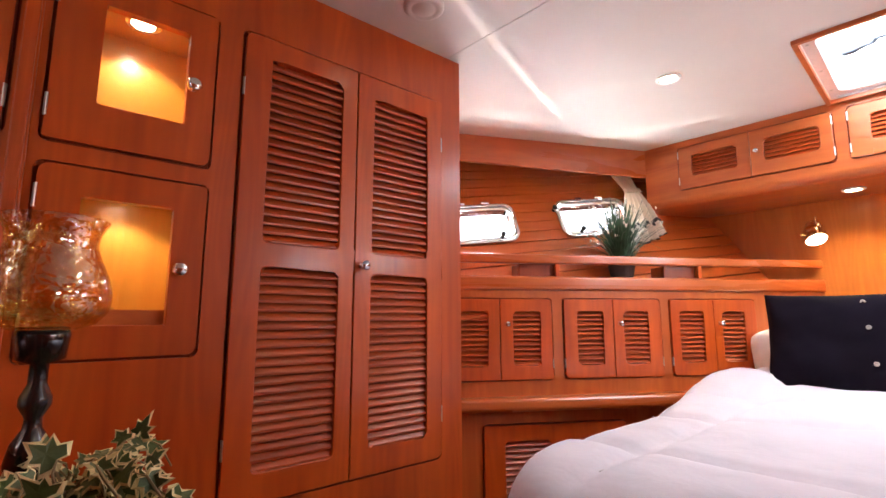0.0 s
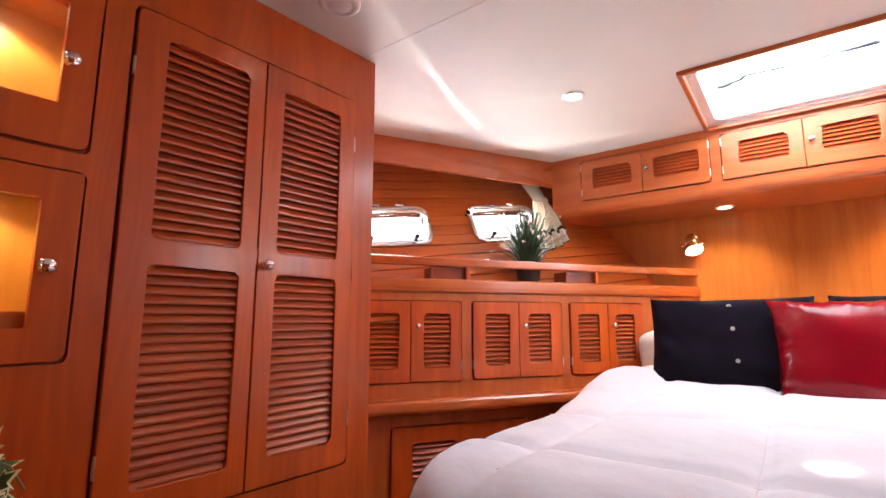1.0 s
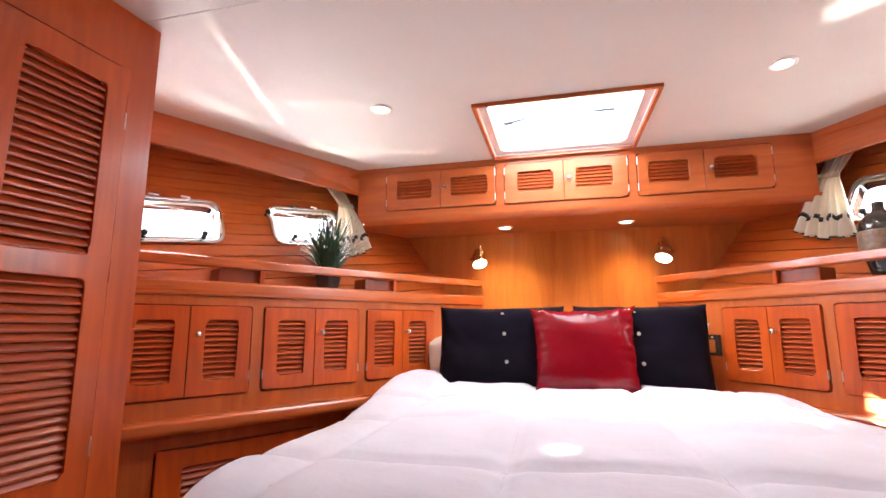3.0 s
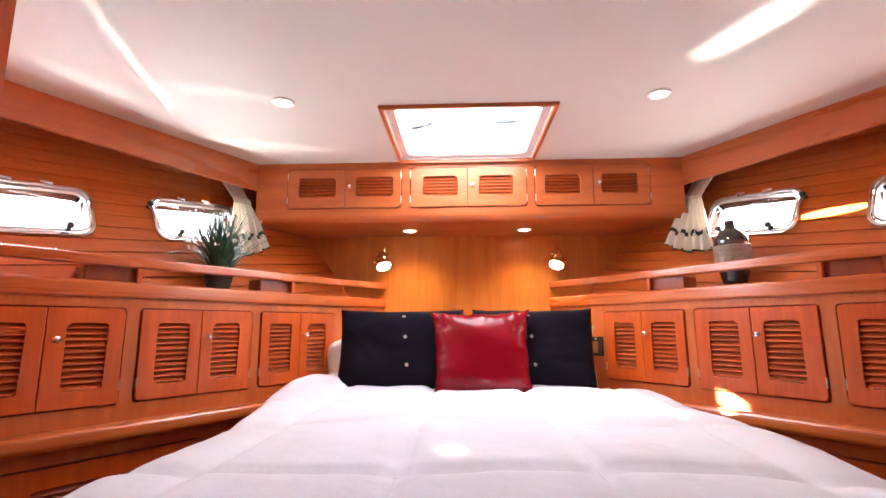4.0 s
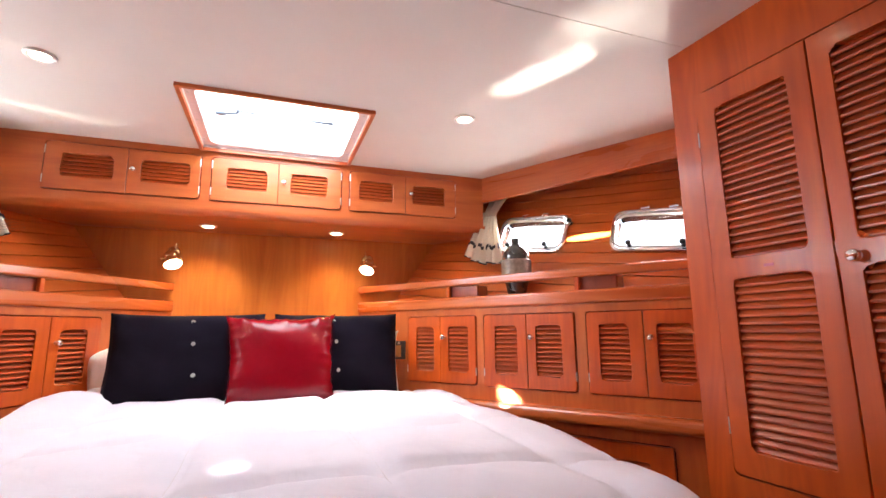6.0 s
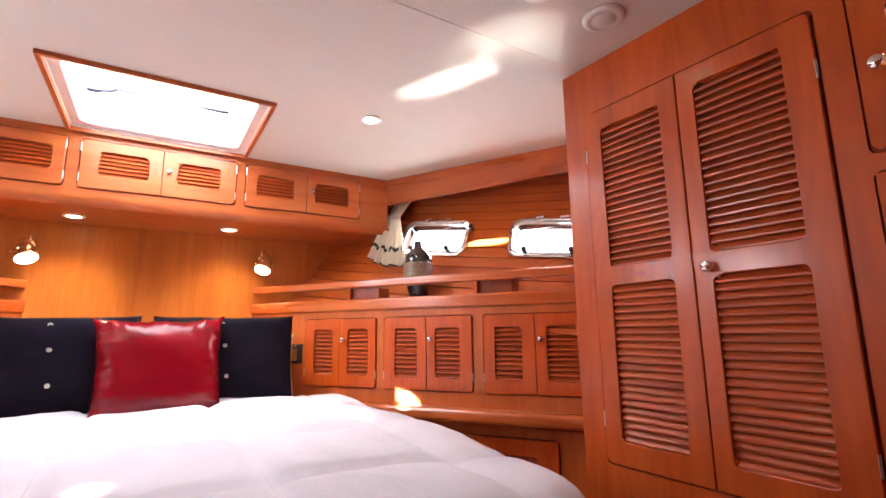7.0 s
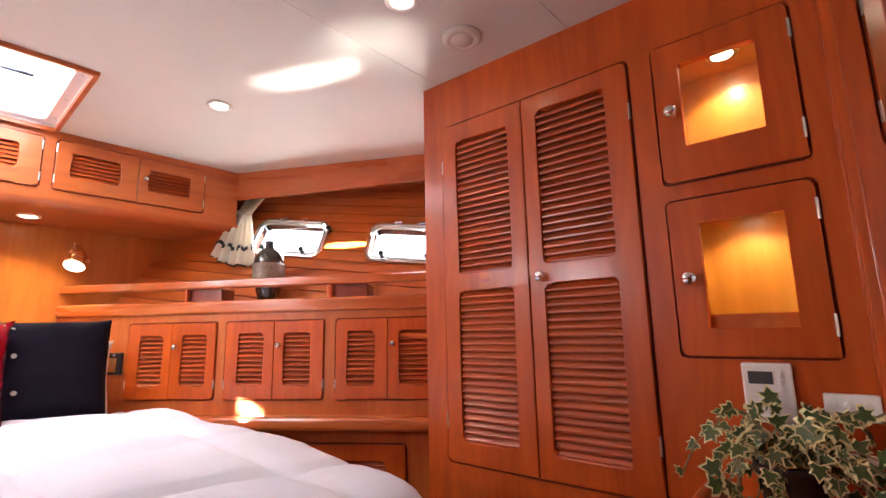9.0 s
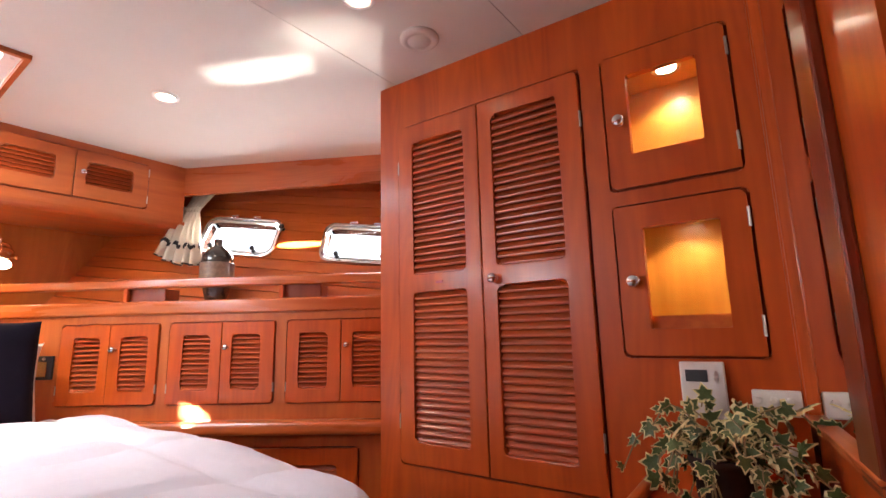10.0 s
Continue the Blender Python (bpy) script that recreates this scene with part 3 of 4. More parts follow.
# aft walls: varnished bulkheads with a mirror beside the cabin entrance
for s in (1, -1):
    side = "starboard" if s > 0 else "port"
    f = frame_at((s * 1.19, -0.012, 0), (-s * 0.9903, -0.139, 0), (-s * 0.139, 0.9903, 0))
    wall = part("wall_aft_" + side, box_bm(f, -0.1, 0.62, -0.05, -0.006, 0.0, 2.03), WOOD_Z)
    tagged(wall, "varnished teak bulkhead beside the cabin entrance", "wall", kind="structure")
    m = thing("mirror", f(0.25, 0, 0.99), "tall mirror framed in varnished teak on the bulkhead", "mirror", "bulkhead mirrors")
    part("glass", box_bm(f, 0.015, 0.362, -0.006, -0.002, 0.99, 1.99), MIRROR, m, "silvered glass")
    bm = bmesh.new()
    box(bm, f, -0.002, 0.007, -0.006, 0.011, 0.99, 2.0)
    box(bm, f, 0.0085, 0.0175, -0.006, 0.008, 0.99, 2.0)
    part("side_frame", bm, WOOD_Z, m, "double-bead teak moulding", bevel=0.003, segments=3)
    part("side_frame", box_bm(f, 0.360, 0.448, -0.006, 0.010, 0.97, 2.0), WOOD_POST, m, "moulded teak edge", bevel=0.004)
    bm = bmesh.new()
    box(bm, f, 0.0, 0.448, -0.0055, 0.010, 0.975, 0.985)
    box(bm, f, 0.0, 0.448, -0.0055, 0.013, 0.986, 0.993)
    part("bottom_frame", bm, WOOD_X, m, "rounded double-bead teak moulding", bevel=0.003, segments=3)
tagged(part("wall_aft", box_bm(WORLD, -1.75, 1.75, -1.62, -1.56, 0.0, 2.03), WOOD_Z), "varnished teak bulkhead", "wall", kind="structure")
for s in (1, -1):
    g = s * 0.58
    bm = bmesh.new()
    box(bm, WORLD, min(g, g + s * 0.04), max(g, g + s * 0.04), -1.56, -0.11, 0.0, 2.03)
    tagged(part("wall_passage_" + ("starboard" if s > 0 else "port"), bm, WOOD_Y), "varnished teak passage wall", "wall", kind="structure")

# ---- wardrobes ----


def wardrobe(s):
    f = ward_frame(s)
    w = thing("wardrobe", f(0.5, -0.2, 0), "built-in varnished teak wardrobe with louvred doors and lit niches", "wardrobe", "wardrobes either side of the bed")
    dbl = (0.376, 0.982, 0.783, 1.825)
    hung = 0.043 if s > 0 else 0.030
    up = (hung, 0.312, 1.485, 1.825)
    dn = (hung, 0.312, 1.096, 1.439)
    grow = lambda r, g=0.006: (r[0] - g, r[1] + g, r[2] - g, r[3] + g)
    holes = [grow(r) for r in (dbl, up, dn)]
    part("face_frame", panel(f, (-0.006, 1.068, 0.0, 2.0), holes, -0.024, 0.0, hole_radius=0.0155), WOOD_Z, w, "varnished teak front")
    for r in (dbl, up, dn):
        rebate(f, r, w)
    part("end_panel", box_bm(f, 1.045, 1.068, -0.72, -0.024, 0.0, 2.0), WOOD_Z, w)
    part("inner_back", box_bm(f, 0.33, 1.045, -0.075, -0.06, 0.7, 1.9), WOOD_SHADE, w)
    # unseen shell added to keep sky light out of the door gaps
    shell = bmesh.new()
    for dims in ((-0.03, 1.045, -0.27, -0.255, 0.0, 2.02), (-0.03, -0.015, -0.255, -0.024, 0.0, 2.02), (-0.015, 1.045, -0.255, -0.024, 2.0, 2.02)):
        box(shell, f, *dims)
    part("carcass", shell, WOOD_SHADE, w, "closed inside of the wardrobe, darkened as shade")
    split = 0.680
    doors = []
    for a0, a1, lv, tall in ((dbl[0], split - 0.0015, (0.437, 0.634), ((0.843, 1.281), (1.336, 1.775))), (split + 0.0015, dbl[1], (0.733, 0.926), ((0.845, 1.279), (1.334, 1.764)))):
        outer = a0 if a0 == dbl[0] else a1
        hs = [(lv[0], lv[1], t[0], t[1]) for t in tall]
        doors.append(door("door", f, (a0, a1, dbl[2], dbl[3]), hs, (22, 21), w, [(outer, dbl[2]), (outer, dbl[3])], slat=(0.027, 0.009)))
        for c in (0.9, 1.69):
            hinge(f, outer, c, 0.007, doors[-1])
    knob(f, 0.640 if s > 0 else 0.704, 1.300, 0.007, doors[0 if s > 0 else 1])
    for rect, hole, lit in ((up, (0.104, 0.258, 1.566, 1.768), 1), (dn, (0.096, 0.252, 1.154, 1.385), 0)):
        d = part("niche_door", panel(f, rect, [hole], -0.014, 0.007, [(rect[0], rect[2]), (rect[0], rect[3]), (rect[1], rect[2]), (rect[1], rect[3])], 0.018, 0.004), WOOD_Z, w, "teak frame door with a glazed opening", bevel=0.0075, segments=3)
        pane = part("pane", box_bm(f, hole[0] - 0.004, hole[1] + 0.004, -0.006, -0.003, hole[2] - 0.004, hole[3] + 0.004), GLASS, d, "clear glass pane")
        pane.visible_shadow = False
        knob(f, 0.279 if s > 0 else 0.268, 1.650 if lit else 1.262, 0.007, d, size=0.0145)
        for c in (rect[2] + 0.06, rect[3] - 0.06):
            hinge(f, rect[0], c, 0.007, d)
        # lined niche behind the door
        a0, a1, c0, c1 = 0.062, 0.296, hole[2] - 0.0 if lit else 1.182, rect[3] - 0.012
        if lit:
            c0 = 1.56
        bm = bmesh.new()
        for dims in ((a0 - 0.01, a1 + 0.01, -0.21, -0.20, c0 - 0.01, c1 + 0.01), (a0 - 0.01, a0, -0.20, -0.0145, c0, c1), (a1, a1 + 0.01, -0.20, -0.0145, c0, c1), (a0 - 0.01, a1 + 0.01, -0.20, -0.0145, c1, c1 + 0.01), (a0 - 0.01, a1 + 0.01, -0.20, -0.0145, c0 - 0.012, c0)):
            box(bm, f, *dims)
        part("niche_lining", bm, WOOD_NICHE, w, "pale teak niche lining")
        if not lit:
            part("niche_shelf", box_bm(f, a0, a1, -0.03, -0.0142, c0 - 0.034, c0 + 0.001), WOOD_X, w, "teak shelf edge in the niche")
        place = f((a0 + a1) / 2, -0.10, c1)
        lampthing = part("niche_lamp", lathe([(0.036, -0.004), (0.036, 0.0), (0.028, 0.001)], place, 20), CHROME, w, "small chrome downlight", smooth=False)
        part("bulb", lathe([(0.024, -0.006), (0.024, -0.003), (0.001, -0.002)], place, 16), BULB, lampthing, "lit lens")
        lamp("niche_light", "SPOT", 2.6 if lit else 1.7, place - Vector((0, 0, 0.012)), place - Vector((0, 0, 1)) + (f(0, -0.25, 0) - f(0, 0, 0)), WARM, spot=(radians(118), 0.45), radius=0.012)
    return w


for s in (1, -1):
    wardrobe(s)

# ---- low side cabinets with shelf and rail ----


def low_cabinet(s):
    f = low_frame(s)
    grain = WOOD_R if s > 0 else WOOD_L
    side_end = 2.02
    w = thing("low_cabinet", f(1.0, -0.1, 0.0), "varnished teak side cabinet with small louvred doors beside the bed", "cabinet", "side cabinets")
    pairs = [(0.393, 0.823, 0.610), (0.872, 1.321, 1.097), (1.376, 1.83, 1.602)]
    z0, z1 = 0.893, 1.221
    part("face_frame", panel(f, (0.0, side_end, 0.80, 1.262), [(a - 0.006, b + 0.006, z0 - 0.0055, z1 + 0.0055) for a, b, _ in pairs], -0.02, 0.0, hole_radius=0.0165), WOOD_LOW, w)
    for a, b, _ in pairs:
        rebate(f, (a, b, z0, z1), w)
    part("inner_back", box_bm(f, -0.01, side_end, -0.075, -0.06, 0.0, 1.28), WOOD_SHADE, w, "inside of the cabinet, darkened as shade")
    for (a0, a1, m), lvs in zip(pairs, (((0.452, 0.568), (0.660, 0.780)), ((0.930, 1.048), (1.142, 1.262)), ((1.425, 1.545), (1.650, 1.772)))):
        for k, (p, q) in enumerate(((a0, m - 0.0012), (m + 0.0012, a1))):
            outer = p if k == 0 else q
            d = door("door", f, (p, q, z0, z1), [(*lvs[k], 0.948, 1.170)], (11,), w, [(outer, z0), (outer, z1)], tilt=42, slat=(0.024, 0.006))
            hinge(f, outer, 0.955, 0.007, d, 0.036)
            if (k == 1) == (s > 0):
                knob(f, m + 0.027 * s, 1.118, 0.008, d, size=0.012)
    # bull-nosed sill and the recessed lower front
    part("sill", box_bm(f, 0.0, side_end, -0.02, 0.052, 0.772, 0.828), grain, w, "rounded teak sill", bevel=0.02, segments=4)
    part("lower_front", panel(f, (0.0, side_end, 0.0, 0.774), [(1.048, 1.675, 0.298, 0.718)], -0.045, -0.02, hole_radius=0.02), WOOD_LOW, w)
    d = door("lower_door", f, (1.053, 1.670, 0.303, 0.713), [(1.14, 1.34, 0.36, 0.65), (1.39, 1.585, 0.36, 0.65)], (13, 13), w, [(1.053, 0.303), (1.053, 0.713), (1.670, 0.303), (1.670, 0.713)], proud=-0.008)
    # shelf with a fiddle rail
    sh = thing("shelf", f(1.0, -0.1, 1.262), "long varnished teak shelf with a low fiddle rail on posts", "shelf", "side shelves")
    bm = bmesh.new()
    box(bm, f, 0.0, side_end, -0.02, 0.014, 1.258, 1.318)
    part("front_edge", bm, grain, sh, "rounded teak front edge", bevel=0.012, segments=3)
    part("board", box_bm(f, 0.0, side_end, -0.36, -0.02, 1.285, 1.305), grain, sh)
    part("rail", box_bm(f, 0.0, side_end, -0.022, 0.008, 1.372, 1.412), grain, sh, "teak fiddle rail", bevel=0.009, segments=3)
    for a in (0.657, 1.340):
        part("post", box_bm(f, a - 0.009, a + 0.009, -0.018, 0.002, 1.305, 1.374), WOOD_Z, sh, "teak post", bevel=0.003)
        bm = bmesh.new()
        box(bm, f, a + 0.002, a + 0.165, -0.034, -0.022, 1.305, 1.376)
        box(bm, f, a + 0.153, a + 0.165, -0.12, -0.034, 1.305, 1.372)
        part("divider", bm, WOOD_BOX, sh, "small red-brown divider behind the rail, darkened as shade", bevel=0.003)


for s in (1, -1):
    low_cabinet(s)

# ---- cabinets over the headboard ----
f = over_frame()
w = thing("overhead_cabinet", (0, 2.6, 1.69), "varnished teak overhead cabinet with six small louvred doors", "cabinet")
trio = [(-0.948, -0.346, -0.640), (-0.295, 0.311, 0.004), (0.358, 0.945, 0.656)]
z0, z1 = 1.770, 1.980
part("face_frame", panel(f, (-1.118, 1.118, 1.735, 2.03), [(a - 0.0055, b + 0.0055, z0 - 0.0055, z1 + 0.0055) for a, b, _ in trio], -0.02, 0.0, hole_radius=0.015), WOOD_X, w)
for a, b, _ in trio:
    rebate(f, (a, b, z0, z1), w)
bm = bmesh.new()
prof = [(0.0, 1.735)] + [(-0.04 + 0.04 * math.cos(radians(t)), 1.735 - 0.04 * math.sin(radians(t))) for t in range(15, 91, 15)] + [(-0.43, 1.695), (-0.43, 1.71), (-0.05, 1.71), (-0.02, 1.735)]
ends = [[bm.verts.new(f(a, b, c)) for b, c in prof] for a in (-1.16, 1.16)]
for k in range(len(prof)):
    n = (k + 1) % len(prof)
    bm.faces.new([ends[0][k], ends[0][n], ends[1][n], ends[1][k]])
bm.faces.new(ends[0])
bm.faces.new(ends[1])
part("soffit", bm, WOOD_X, w, "rounded teak underside", smooth=False)
part("inner_back", box_bm(f, -1.1, 1.1, -0.08, -0.06, 1.72, 2.0), WOOD_SHADE, w)
for (a0, a1, m), lvs in zip(trio, (((-0.888, -0.693), (-0.586, -0.389)), ((-0.230, -0.048), (0.063, 0.242)), ((0.407, 0.589), (0.697, 0.881)))):
    for k, (p, q) in enumerate(((a0, m - 0.0012), (m + 0.0012, a1))):
        outer = p if k == 0 else q
        d = door("door", f, (p, q, z0, z1), [(*lvs[k], 1.828, 1.934)], (6,), w, [(outer, z0), (outer, z1)], mat=WOOD_X, slat=(0.021, 0.0045))
        for c in (1.812, 1.945):
            hinge(f, outer, c, 0.007, d, 0.036)
        if k == 1:
            knob(f, m + 0.026, 1.880, 0.008, d, size=0.011)

# ---- hatch ----


def plane_bm(x0, x1, y0, y1, z):
    bm = bmesh.new()
    bm.faces.new([bm.verts.new(p) for p in ((x0, y0, z), (x0, y1, z), (x1, y1, z), (x1, y0, z))])
    return bm


h = thing("hatch", (0, 2.07, 2.01), "square deck hatch with teak trim and bright milky glass", "hatch")


def hatch_ring(name, x, y0, y1, t, lo, hi, mat, label, bevel=0.003, back=0.0):
    bm = bmesh.new()
    for dims in ((-x, x, y0, y0 + t), (-x, x, y1 - t, y1), (-x, -x + t, y0 + t, y1 - t), (x - t, x, y0 + t, y1 - t)):
        v = [bm.verts.new((px, py, ceiling_z(py) + pz)) for pz in (lo, hi) for py in dims[2:] for px in dims[:2]]
        for q in ((0, 2, 3, 1), (4, 5, 7, 6), (0, 1, 5, 4), (2, 6, 7, 3), (0, 4, 6, 2), (1, 3, 7, 5)):
            bm.faces.new([v[i] for i in q])
    return part(name, bm, mat, h, label)


hatch_ring("trim", 0.352, 1.738, 2.402, 0.015, -0.014, 0.002, WOOD_X, "varnished teak trim")
hatch_ring("lining", 0.342, 1.748, 2.392, 0.006, 0.002, 0.09, WHITE, "white lining of the opening")


def hatch_flange():
    """Flat pale frame under the glass, its opening rounded at the corners."""
    bm = bmesh.new()
    y0, y1, x = 1.754, 2.386, 0.336
    hy = (y1 - y0) / 2
    rims = []
    for half_x, half_y, r, lift in ((x, hy, 0.004, 0.030), (x, hy, 0.004, 0.012), (x - 0.034, hy - 0.034, 0.045, 0.012), (x - 0.040, hy - 0.040, 0.042, 0.022), (x - 0.040, hy - 0.040, 0.042, 0.030)):
        row = []
        for sx, sy, t0 in ((1, 1, 0), (-1, 1, 90), (-1, -1, 180), (1, -1, 270)):
            for k in range(7):
                t = radians(t0 + 15 * k)
                py = (y0 + y1) / 2 + sy * (half_y - r) + r * math.sin(t)
                row.append(bm.verts.new((sx * (half_x - r) + r * math.cos(t), py, ceiling_z(py) + lift)))
        rims.append(row)
    for p, q in zip(rims, rims[1:] + rims[:1]):
        for k in range(28):
            bm.faces.new([p[k], p[(k + 1) % 28], q[(k + 1) % 28], q[k]])
    return part("glass_frame", bm, FRAME_WHITE, h, "pale painted metal frame with rounded corners")


FRAME_WHITE = plain("pale pink-white paint", (0.80, 0.74, 0.72), 0.4, speck=0.02)
flange = hatch_flange()
for px, py in ((-0.322, 1.83), (-0.322, 2.08), (-0.322, 2.30), (0.322, 1.83), (0.322, 2.08), (0.322, 2.30), (-0.15, 1.768), (0.15, 1.768)):
    part("screw", lathe([(0.006, 0.0), (0.006, -0.002), (0.003, -0.003)], (px, py, ceiling_z(py) + 0.012), 10), STEEL, flange, "small screw head")
pane = part("pane", plane_bm(-0.31, 0.31, 1.78, 2.36, 2.090), HATCH_LID, h, "bright milky glass")
pane.visible_shadow = False
STAY = plain("grey painted metal", (0.10, 0.125, 0.16), 0.4, speck=0.1)
bm = bmesh.new()
sweep(bm, [Vector((-0.17, 2.045, 2.068)), Vector((0.0, 2.05, 2.062)), Vector((0.22, 2.045, 2.070))], 0.005)
part("stay_arm", bm, STAY, h, "thin grey support arm", smooth=True)
bm = bmesh.new()
sweep(bm, [Vector((-0.245, 2.085, 2.066)), Vector((-0.225, 2.08, 2.064)), Vector((-0.175, 2.055, 2.064)), Vector((-0.165, 2.035, 2.066))], 0.009)
part("lever", bm, STAY, h, "grey lever", smooth=True)
part("arm_pivot", box_bm(WORLD, -0.262, -0.222, 2.072, 2.098, 2.058, 2.078), STAY, h, "grey pivot", bevel=0.006)
part("arm_bracket", box_bm(WORLD, 0.130, 0.225, 2.052, 2.064, 2.064, 2.078), STAY, h, "grey bracket", bevel=0.004)

# ---- lamps ----


def downlight(x, y, z, name="downlight", power=6.0):
    d = thing(name, (x, y, z), "small round recessed downlight, lit, with a white rim", "downlight", "recessed downlights")
    part("rim", lathe([(0.043, 0.0), (0.043, -0.004), (0.037, -0.008), (0.030, -0.006), (0.028, 0.0)], (x, y, z), 24), WHITE, d, "white rim", smooth=True)
    part("bulb", lathe([(0.028, -0.003), (0.026, -0.006), (0.001, -0.006)], (x, y, z), 20), BULB, d, "lit lens")
    lamp("downlight_light", "SPOT", power, (x, y, z - 0.012), (x, y, z - 1), (1.0, 0.85, 0.62) if z > 1.8 else (1.0, 0.78, 0.42), spot=(radians(110 if z > 1.8 else 120), 0.9), radius=0.02)


AFT_SPOT = (0.775, 0.776)
for s in (1, -1):
    downlight(s * 0.71, 1.692, ceiling_z(1.692), power=7.0)
    downlight(s * AFT_SPOT[0], AFT_SPOT[1], ceiling_z(AFT_SPOT[1]), power=1.0)
    downlight(s * 0.324, 2.656, 1.695, power=10.0)
    v = thing("ceiling_vent", (s * 1.0, 0.763, ceiling_z(0.763)), "round cream ventilator on the headlining", "vent", "ceiling ventilators")
    part("disc", lathe([(0.056, 0.0), (0.056, -0.008), (0.050, -0.013), (0.040, -0.015), (0.037, -0.012), (0.031, -0.012), (0.028, -0.015), (0.001, -0.016)], (s * 1.0, 0.763, ceiling_z(0.763)), 28), HEADLINER, v, smooth=True)


def sconce(x):
    s = 1 if x > 0 else -1
    d = thing("reading_lamp", (x, 2.844, 1.56), "small brass and white reading lamp on the headboard, lit", "wall lamp", "reading lamps")
    part("wall_plate", lathe([(0.034, 0), (0.034, 0.008), (0.026, 0.016), (0.012, 0.020)], (x, 2.844, 1.575), 20, (0, -1, 0)), BRASS, d, "round brass plate", smooth=True)
    bm = bmesh.new()
    sweep(bm, [Vector((x, 2.83, 1.575)), Vector((x, 2.79, 1.578)), Vector((x - s * 0.004, 2.765, 1.56))], 0.008)
    part("arm", bm, BRASS, d, "brass arm", smooth=True)
    aim = Vector((-s * 0.30, -0.42, -0.85)).normalized()
    top = Vector((x, 2.768, 1.560))
    shade = part("shade", lathe([(0.014, -0.004), (0.030, 0.002), (0.036, 0.014), (0.036, 0.030), (0.033, 0.036), (0.035, 0.046), (0.045, 0.072), (0.043, 0.072), (0.03, 0.05)], top, 24, aim), BRASS, d, "polished brass shade", smooth=True)
    part("bulb", lathe([(0.040, 0.068), (0.040, 0.073), (0.001, 0.075)], top, 20, aim), BULB, d, "lit white lens")
    lamp("reading_light", "SPOT", 1.1, top + aim * 0.10, top + aim, (1.0, 0.82, 0.55), spot=(radians(120), 0.6), radius=0.03)
    for side in (-1, 1):
        part("pivot_knob", lathe([(0.006, 0), (0.006, 0.006), (0.009, 0.008), (0.009, 0.014), (0.004, 0.017)], top + aim * 0.03 + Vector((side * 0.034, 0, -0.004)), 12, (side, 0, 0)), BRASS, d, "brass pivot knob", smooth=True)
    part("switch_pin", lathe([(0.004, 0), (0.004, 0.03), (0.006, 0.034), (0.001, 0.036)], (x - s * 0.014, 2.82, 1.59), 8), BRASS, d)


sconce(-0.505)
sconce(0.535)

# ---- bed ----
LOW_X = lambda y: 0.49 + 0.5536 * (2.844 - y) / 0.8328


def bed_half(y):
    w = min(0.855, LOW_X(y) - 0.075)
    if y < 0.95:
        t = (0.95 - y) / 0.40
        w = 0.855 - 0.30 * (1 - math.sqrt(max(0.0, 1 - min(t, 1) ** 2)))
    return w


bed = thing("berth", (0, 1.7, 0), "built-in teak island berth base under the duvet", "bed")
bm = bmesh.new()
outline = [(0.70, 0.72), (0.70, 2.1), (0.45, 2.8), (-0.45, 2.8), (-0.70, 2.1), (-0.70, 0.72)]
rows = [[bm.verts.new((x, y, z)) for x, y in outline] for z in (0.0, 0.55)]
for k in range(6):
    bm.faces.new([rows[0][k], rows[0][(k + 1) % 6], rows[1][(k + 1) % 6], rows[1][k]])
bm.faces.new(rows[0])
bm.faces.new(rows[1])
part("base", bm, WOOD_Z, bed, "teak plinth")
bm = bmesh.new()
rows = [[bm.verts.new((x * 1.06, y if y > 2 else y - 0.02, z)) for x, y in outline] for z in (0.55, 0.74)]
for k in range(6):
    bm.faces.new([rows[0][k], rows[0][(k + 1) % 6], rows[1][(k + 1) % 6], rows[1][k]])
bm.faces.new(rows[0])
bm.faces.new(rows[1])
part("mattress", bm, LINEN, bed, "white mattress", bevel=0.03)


def duvet_height(x, y):
    """Quilted top: padded squares between stitched seams, with soft wrinkles."""
    z = 0.884 - 0.022 * (x / 0.83) ** 2 - 0.012 * max(0, 1.2 - y)
    rise = min(1.0, max(0.0, (y - 1.72) / 0.62)) * min(1.0, max(0.0, (-x - 0.48) / 0.26))
    z += 0.065 * rise * rise * (3 - 2 * rise)
    seam = 1.0
    for p, q in (((x + 0.165) / 0.395, 0.06), ((y - 0.985) / 0.45, 0.055)):
        d = abs(p - round(p))
        seam *= 1 - math.exp(-((d / q) ** 2)) * 0.85
    z += 0.022 * seam - 0.013
    z += 0.016 * noise.noise(Vector((x * 2.6, y * 2.6, 1.7))) + 0.007 * noise.noise(Vector((x * 7, y * 5, 4.1))) + 0.0022 * noise.noise(Vector((x * 21, y * 17, 9)))
    return z


bm = bmesh.new()
NY, NX = 110, 96
grid = []
for j in range(NY + 1):
    y = 0.545 + (2.80 - 0.545) * j / NY
    w = bed_half(y)
    tuck = 0.085 * min(1.0, max(0.0, (2.0 - y) / 0.5))
    row = []
    for i in range(NX + 1):
        u = -1.28 + 2.56 * i / NX
        a = abs(u)
        if a <= 0.88:
            x, drop = u * (w if u > 0 else w - tuck), 0.0
        else:
            # the side rolls over the edge and hangs
            t = (a - 0.88) / 0.40
            x = math.copysign((w if u > 0 else w - tuck) * (0.88 + 0.12 * math.sin(min(t * 2.2, 1) * math.pi / 2)) + 0.012 * math.sin(y * 19 + u * 3) * t, u)
            drop = 0.10 * (1 - math.cos(min(t * 2.2, 1) * math.pi / 2)) + max(0, t - 0.45) * 0.55
        z = duvet_height(x, y) - drop
        if y < 0.80:
            k = (0.80 - y) / 0.255
